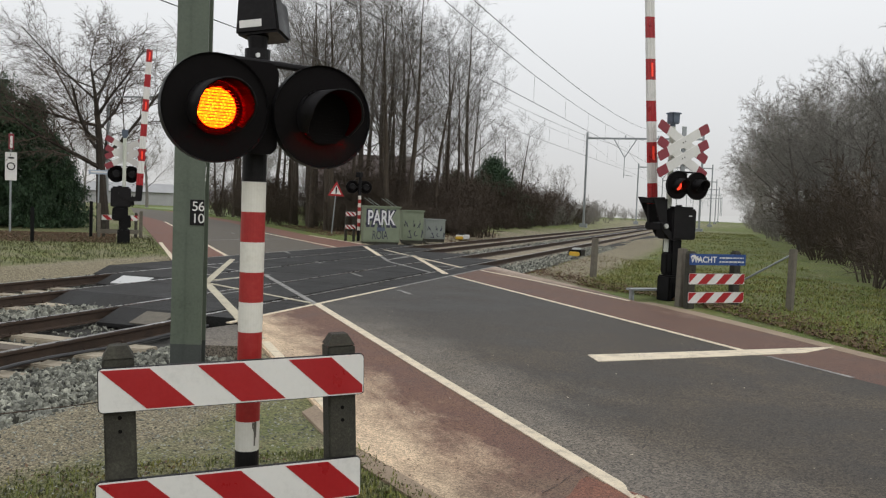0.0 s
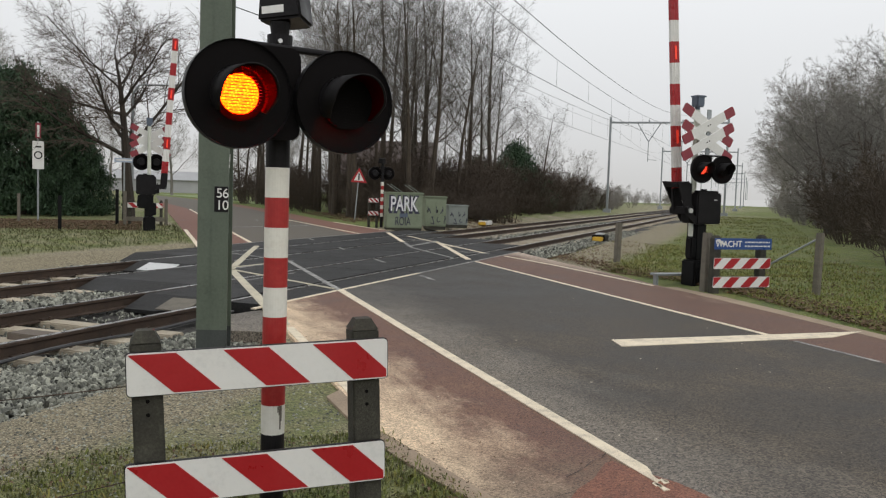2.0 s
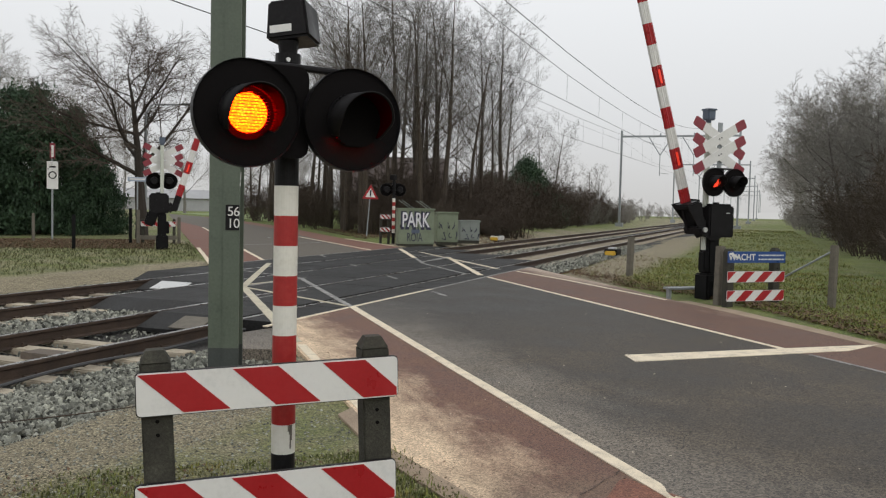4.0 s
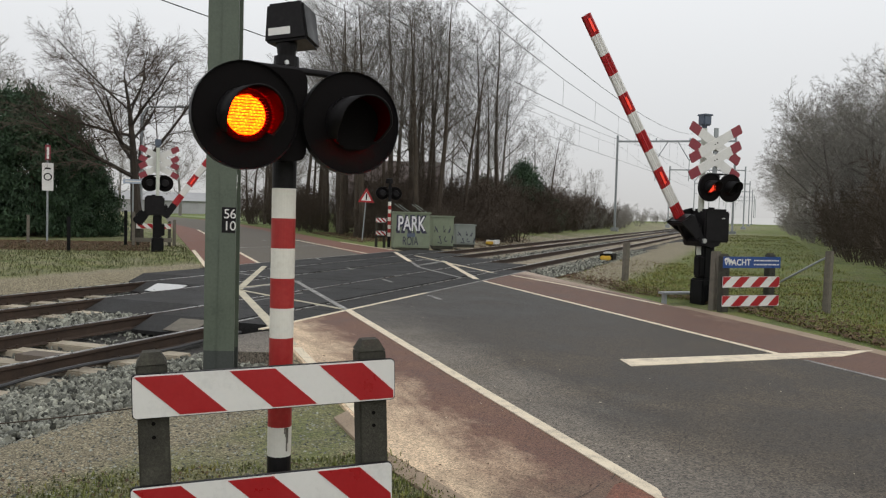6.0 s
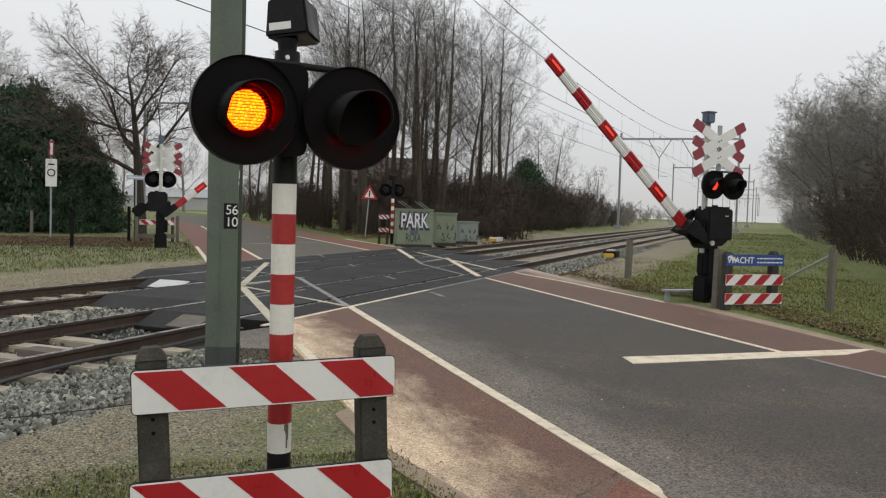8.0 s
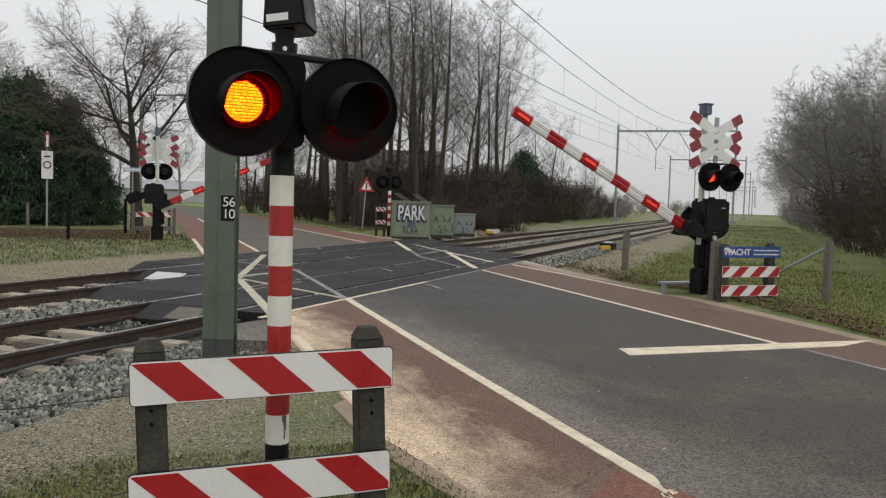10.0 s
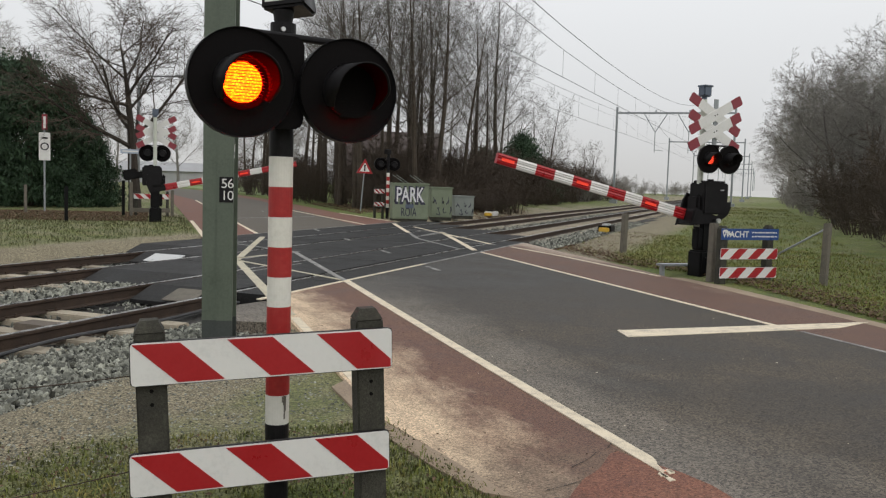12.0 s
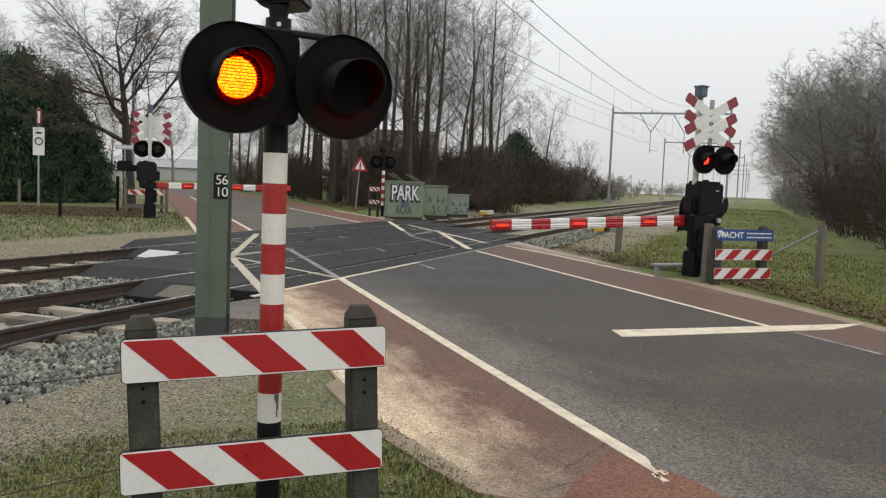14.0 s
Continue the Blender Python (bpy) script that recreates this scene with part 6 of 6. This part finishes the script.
    for i, (a, p, s) in enumerate(((48, -3.6, 1.0), (40, -4.6, 0.98), (30, -5, 0.9), (35, -8, 1.15), (44, -8, 1.12), (53, -6, 1.05), (58, -4.6, 1.0), (64, -6, 1.05), (26, -9, 1.0), (33, -12, 1.2), (24.5, -6.5, 0.8), (48, -12, 1.3))):
        put(broad[i % 3], *on_track(a, p), s * 0.74)
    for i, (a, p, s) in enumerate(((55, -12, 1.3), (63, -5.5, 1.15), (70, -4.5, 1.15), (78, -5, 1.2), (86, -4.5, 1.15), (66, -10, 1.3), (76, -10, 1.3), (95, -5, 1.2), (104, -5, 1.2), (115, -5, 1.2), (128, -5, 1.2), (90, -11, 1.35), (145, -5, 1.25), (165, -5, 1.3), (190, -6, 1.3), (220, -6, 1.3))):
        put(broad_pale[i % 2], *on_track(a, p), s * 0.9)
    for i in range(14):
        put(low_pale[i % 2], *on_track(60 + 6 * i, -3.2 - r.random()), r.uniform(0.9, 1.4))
    # behind the far verge
    green = [evergreen(140 + i, 5.6 + 0.4 * i, 2.4, "tall dense dark green evergreen tree", 30000) for i in range(2)]
    for i, (x, y, s) in enumerate(((-5.0, 40, 1.05), (-3.6, 40.5, 0.86), (-7.6, 39.5, 1.02), (-9.8, 40, 0.95), (-2.75, 41, 0.62), (-6.2, 42, 1.0), (-12, 41, 1.0))):
        put(green[i % 2], x, y, s, 0.05)
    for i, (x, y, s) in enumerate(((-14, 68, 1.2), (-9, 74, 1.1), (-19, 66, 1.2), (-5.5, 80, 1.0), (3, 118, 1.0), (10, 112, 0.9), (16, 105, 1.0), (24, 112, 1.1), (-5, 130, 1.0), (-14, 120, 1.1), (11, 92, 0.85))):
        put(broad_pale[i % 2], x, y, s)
    dark = evergreen(150, 4.2, 2.6, "dark rounded evergreen at the wood's edge", 18000)
    for a, p, s in ((74, 20, 1.35), (79, 21, 1.15), (69, 22, 1.0)):
        put(dark, *on_track(a, p), s)
    # long grey shed and a house behind the trees
    shed = thing("shed", pose(4, 150, 0, 0, 0, 6), "long grey farm shed beyond the field", "shed")
    bm = bmesh.new()
    box(bm, -14, 10, 0, 8, -0.2, 2.2)
    part("wall", bm, SHED, shed)
    bm = slab([(-0.4, 2.1), (8.4, 2.1), (4, 3.6)], -14.4, 10.4)
    bmesh.ops.transform(bm, matrix=Matrix(((0, 0, 1, 0), (1, 0, 0, 0), (0, 1, 0, 0), (0, 0, 0, 1))), verts=bm.verts[:])
    part("roof", bm, SHED, shed)
    house = thing("house", pose(22, 82, 0, 0, 0, -20), "brown brick house half hidden behind the wood", "house")
    bm = bmesh.new()
    box(bm, -4.5, 4.5, 0, 7, -0.2, 3.0)
    part("wall", bm, BRICK, house)
    bm = slab([(-0.4, 2.9), (7.4, 2.9), (3.5, 6.6)], -4.8, 4.8)
    bmesh.ops.transform(bm, matrix=Matrix(((0, 0, 1, 0), (1, 0, 0, 0), (0, 1, 0, 0), (0, 0, 0, 1))), verts=bm.verts[:])
    part("roof", bm, ROOF, house)


# ---- grass, leaves ----
def build_grass():
    r = random.Random(33)

    def blades(name, count, place, lo, hi, label, mat=GRASS):
        verts, faces = [], []
        for i in range(count):
            q = place()
            if q is None:
                continue
            x, y = q
            z = ground_height(x, y)
            if name == "grass_near" and x > 1.28:
                z = max(z, -0.004)
            if r.random() < soil_amount(x, y) * 0.93:
                continue
            h, a = r.uniform(lo, hi), r.uniform(0, 6.283)
            bend, w = r.uniform(0.4, 1.7) * h, r.uniform(0.002, 0.0045) * (1 + h * 4) * (1 + math.hypot(x, y) * 0.04)
            c, s = math.cos(a), math.sin(a)
            b = len(verts)
            verts += [(x - s * w, y + c * w, z - 0.01), (x + s * w, y - c * w, z - 0.01), (x + c * bend * 0.35 + s * w * 0.7, y + s * bend * 0.35 - c * w * 0.7, z + h * 0.65), (x + c * bend * 0.35 - s * w * 0.7, y + s * bend * 0.35 + c * w * 0.7, z + h * 0.65), (x + c * bend, y + s * bend, z + h * 0.95)]
            faces += [(b, b + 1, b + 2, b + 3), (b + 3, b + 2, b + 4)]
        tagged(part(name, (verts, faces), mat), label, "grass", kind="stuff")

    def near():
        x, y = r.uniform(-1.2, 1.75), r.uniform(2.3, 5.4)
        return None if x > 1.5 + 0.25 * max(0, (5 - y)) * 0.6 + r.uniform(-0.1, 0.05) else (x, y)

    def right():
        y = 5 + 22 * r.random() ** 1.5
        e = float(np.interp(y, [5, 7.8, 10, 11.8, 13.3, 16, 22], [8.7, 8.8, 9.25, 9.6, 9.75, 9.5, 9.9]))
        return e + 7 * r.random() ** 1.4, y

    def strip_far():
        a, p = 20 + 70 * r.random() ** 1.3, r.uniform(-2.5, 2.9)
        return on_track(a, p)

    def left():
        y = r.uniform(19, 33)
        x = r.uniform(-9, 1.1)
        return None if -x * CA + y * SA < 14.3 else (x, y)

    blades("grass_near", 20000, near, 0.01, 0.04, "tufts of short winter grass round the posts")
    blades("grass_near", 18000, near, 0.008, 0.03, "yellowed winter grass round the posts", GRASS_DRY)
    blades("grass_right", 60000, right, 0.02, 0.075, "rough winter grass on the verge")
    blades("grass_strip", 12000, strip_far, 0.04, 0.1, "grass strip along the tracks")
    blades("grass_left", 22000, left, 0.03, 0.09, "thin dry winter grass on the far verge", GRASS_DRY)

    def leaves(name, count, place, label, size=1.0):
        verts, faces = [], []
        for i in range(count):
            q = place()
            if q is None:
                continue
            x, y = q
            k = r.uniform(0.018, 0.04) * size
            m = Euler((r.uniform(-0.6, 0.6), r.uniform(-0.6, 0.6), r.uniform(0, 6.3))).to_matrix()
            o = Vector((x, y, ground_height(x, y) + 0.02 + r.random() * 0.03))
            b = len(verts)
            verts += [tuple(o + m @ Vector(v)) for v in ((-k, 0, 0), (-k * 0.2, -k * 0.55, k * 0.2), (k, 0, 0), (-k * 0.2, k * 0.55, k * 0.2))]
            faces.append((b, b + 1, b + 2, b + 3))
        tagged(part(name, (verts, faces), DRY_LEAF), label, "leaf litter", kind="stuff")

    def right_edge():
        y = 6 + 16 * r.random() ** 1.3
        e = float(np.interp(y, [5, 7.8, 10, 11.8, 13.3, 16, 22], [8.7, 8.8, 9.25, 9.6, 9.75, 9.5, 9.9]))
        return e + abs(r.gauss(0, 0.5)) - 0.1, y

    def left_leaves():
        return r.uniform(-9, -0.2), r.uniform(28, 34.5)

    leaves("leaf_litter_right", 5000, right_edge, "brown dead leaves along the road edge")
    leaves("leaf_litter_verge", 5000, right, "scattered brown leaves in the grass")
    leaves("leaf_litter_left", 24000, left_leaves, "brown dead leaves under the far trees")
    leaves("leaf_litter_wood", 14000, lambda: (r.uniform(9.2, 22), r.uniform(40, 54)), "brown dead leaves on the floor of the wood", 1.7)
    leaves("leaf_litter_near", 1100, near, "a few brown leaves in the grass by the posts", 0.5)


# ---- what moves: the two barrier arms, and the added slats that make the lamps flash ----
LEFT_ON = [(0.45, 0.72), (1.12, 1.38), (1.8, 2.0), (2.45, 2.72), (3.1, 3.36), (3.78, 4.02), (4.45, 4.7), (5.1, 5.38), (5.76, 6.02), (6.36, 6.7), (7.1, 7.38), (7.8, 8.06),
           (8.45, 8.72), (9.12, 9.38), (9.78, 10.04), (10.4, 10.72), (11.1, 11.38), (11.76, 12.06), (12.46, 12.7), (13.12, 13.38), (13.8, 14.2)]


DARK, TURNING, DIM, LIT = 8.0, 97.0, 186.0, 275.0


def shutter_rows(side):
    """(seconds, turn of the slats) for one lamp of a pair; the left one lights while the right one is dark."""
    if side == "left":
        rows = [(0, LIT), (1, DIM), (2, TURNING), (3, DARK)]
        for s, e in LEFT_ON:
            a, b = round(s * 30), round(e * 30)
            rows += [(a - 1, DARK), (a, TURNING), (a + 1, DIM), (a + 2, DIM), (a + 3, LIT), (b, LIT), (b + 1, DIM), (b + 2, DIM), (b + 3, TURNING), (b + 4, DARK)]
        last = LIT
    else:
        rows = [(0, DARK), (1, DARK), (2, TURNING)]
        for s, e in LEFT_ON:
            a, b = round(s * 30), round(e * 30)
            rows += [(a + 2, TURNING), (a + 3, DARK), (b, DARK), (b + 1, TURNING)]
        last = DARK
    return [(f / 30, v) for f, v in rows if f < 420] + [(14.0, last)]


def motions():
    right = [(0.0, 85.3), (1.5, 85.3), (2.0, 85), (2.5, 84.1), (3.0, 80), (4.2, 71), (5.5, 61.5), (6.0, 57.2), (6.5, 53.6), (7.0, 50.4), (7.5, 46.5), (8.0, 42.4), (9.3, 32.3), (10.5, 22.8), (11.0, 18.9), (11.5, 15.9), (12.0, 12.5), (12.5, 8.7), (13.0, 4.9), (13.5, 1.5), (14.0, -2)]
    left = [(0.0, 87), (1.5, 87), (2.0, 86), (2.5, 84), (3.0, 81), (4.2, 71), (5.5, 59), (6.5, 51), (7.5, 43), (8.2, 38), (9.3, 30), (10.5, 22), (11.0, 18.8), (11.5, 15.5), (12.0, 12), (12.5, 8.7), (13.0, 5.5), (13.5, 2.8), (14.0, 0.5)]
    for key, rows in (("right", right), ("left", left)):
        arm, x, y, z = ARMS[key]
        walk(arm, [(t, pose(x, y, z, 0, a, 0)) for t, a in rows])
    for key, slats in SHUTTERS.items():
        rows = shutter_rows("left" if key.endswith("left") else "right")
        seen, clean = set(), []
        for t, v in rows:
            if frame(t) not in seen:
                seen.add(frame(t))
                clean.append((t, v))
        for slat, x, y, z in slats:
            walk(slat, [(t, pose(x, y, z, v, 0, 0)) for t, v in clean])


# ---- build, the large first and the small last ----
build_ground()
build_road()
build_markings()
build_deck()
build_tracks()
build_near_equipment()
build_far_equipment()
build_cabinets()
build_left_equipment()
build_rods_on_cabinet()
build_overhead()
build_mist_sheet()
build_trees()
build_ballast()
build_grass()
build_road_wear()
motions()
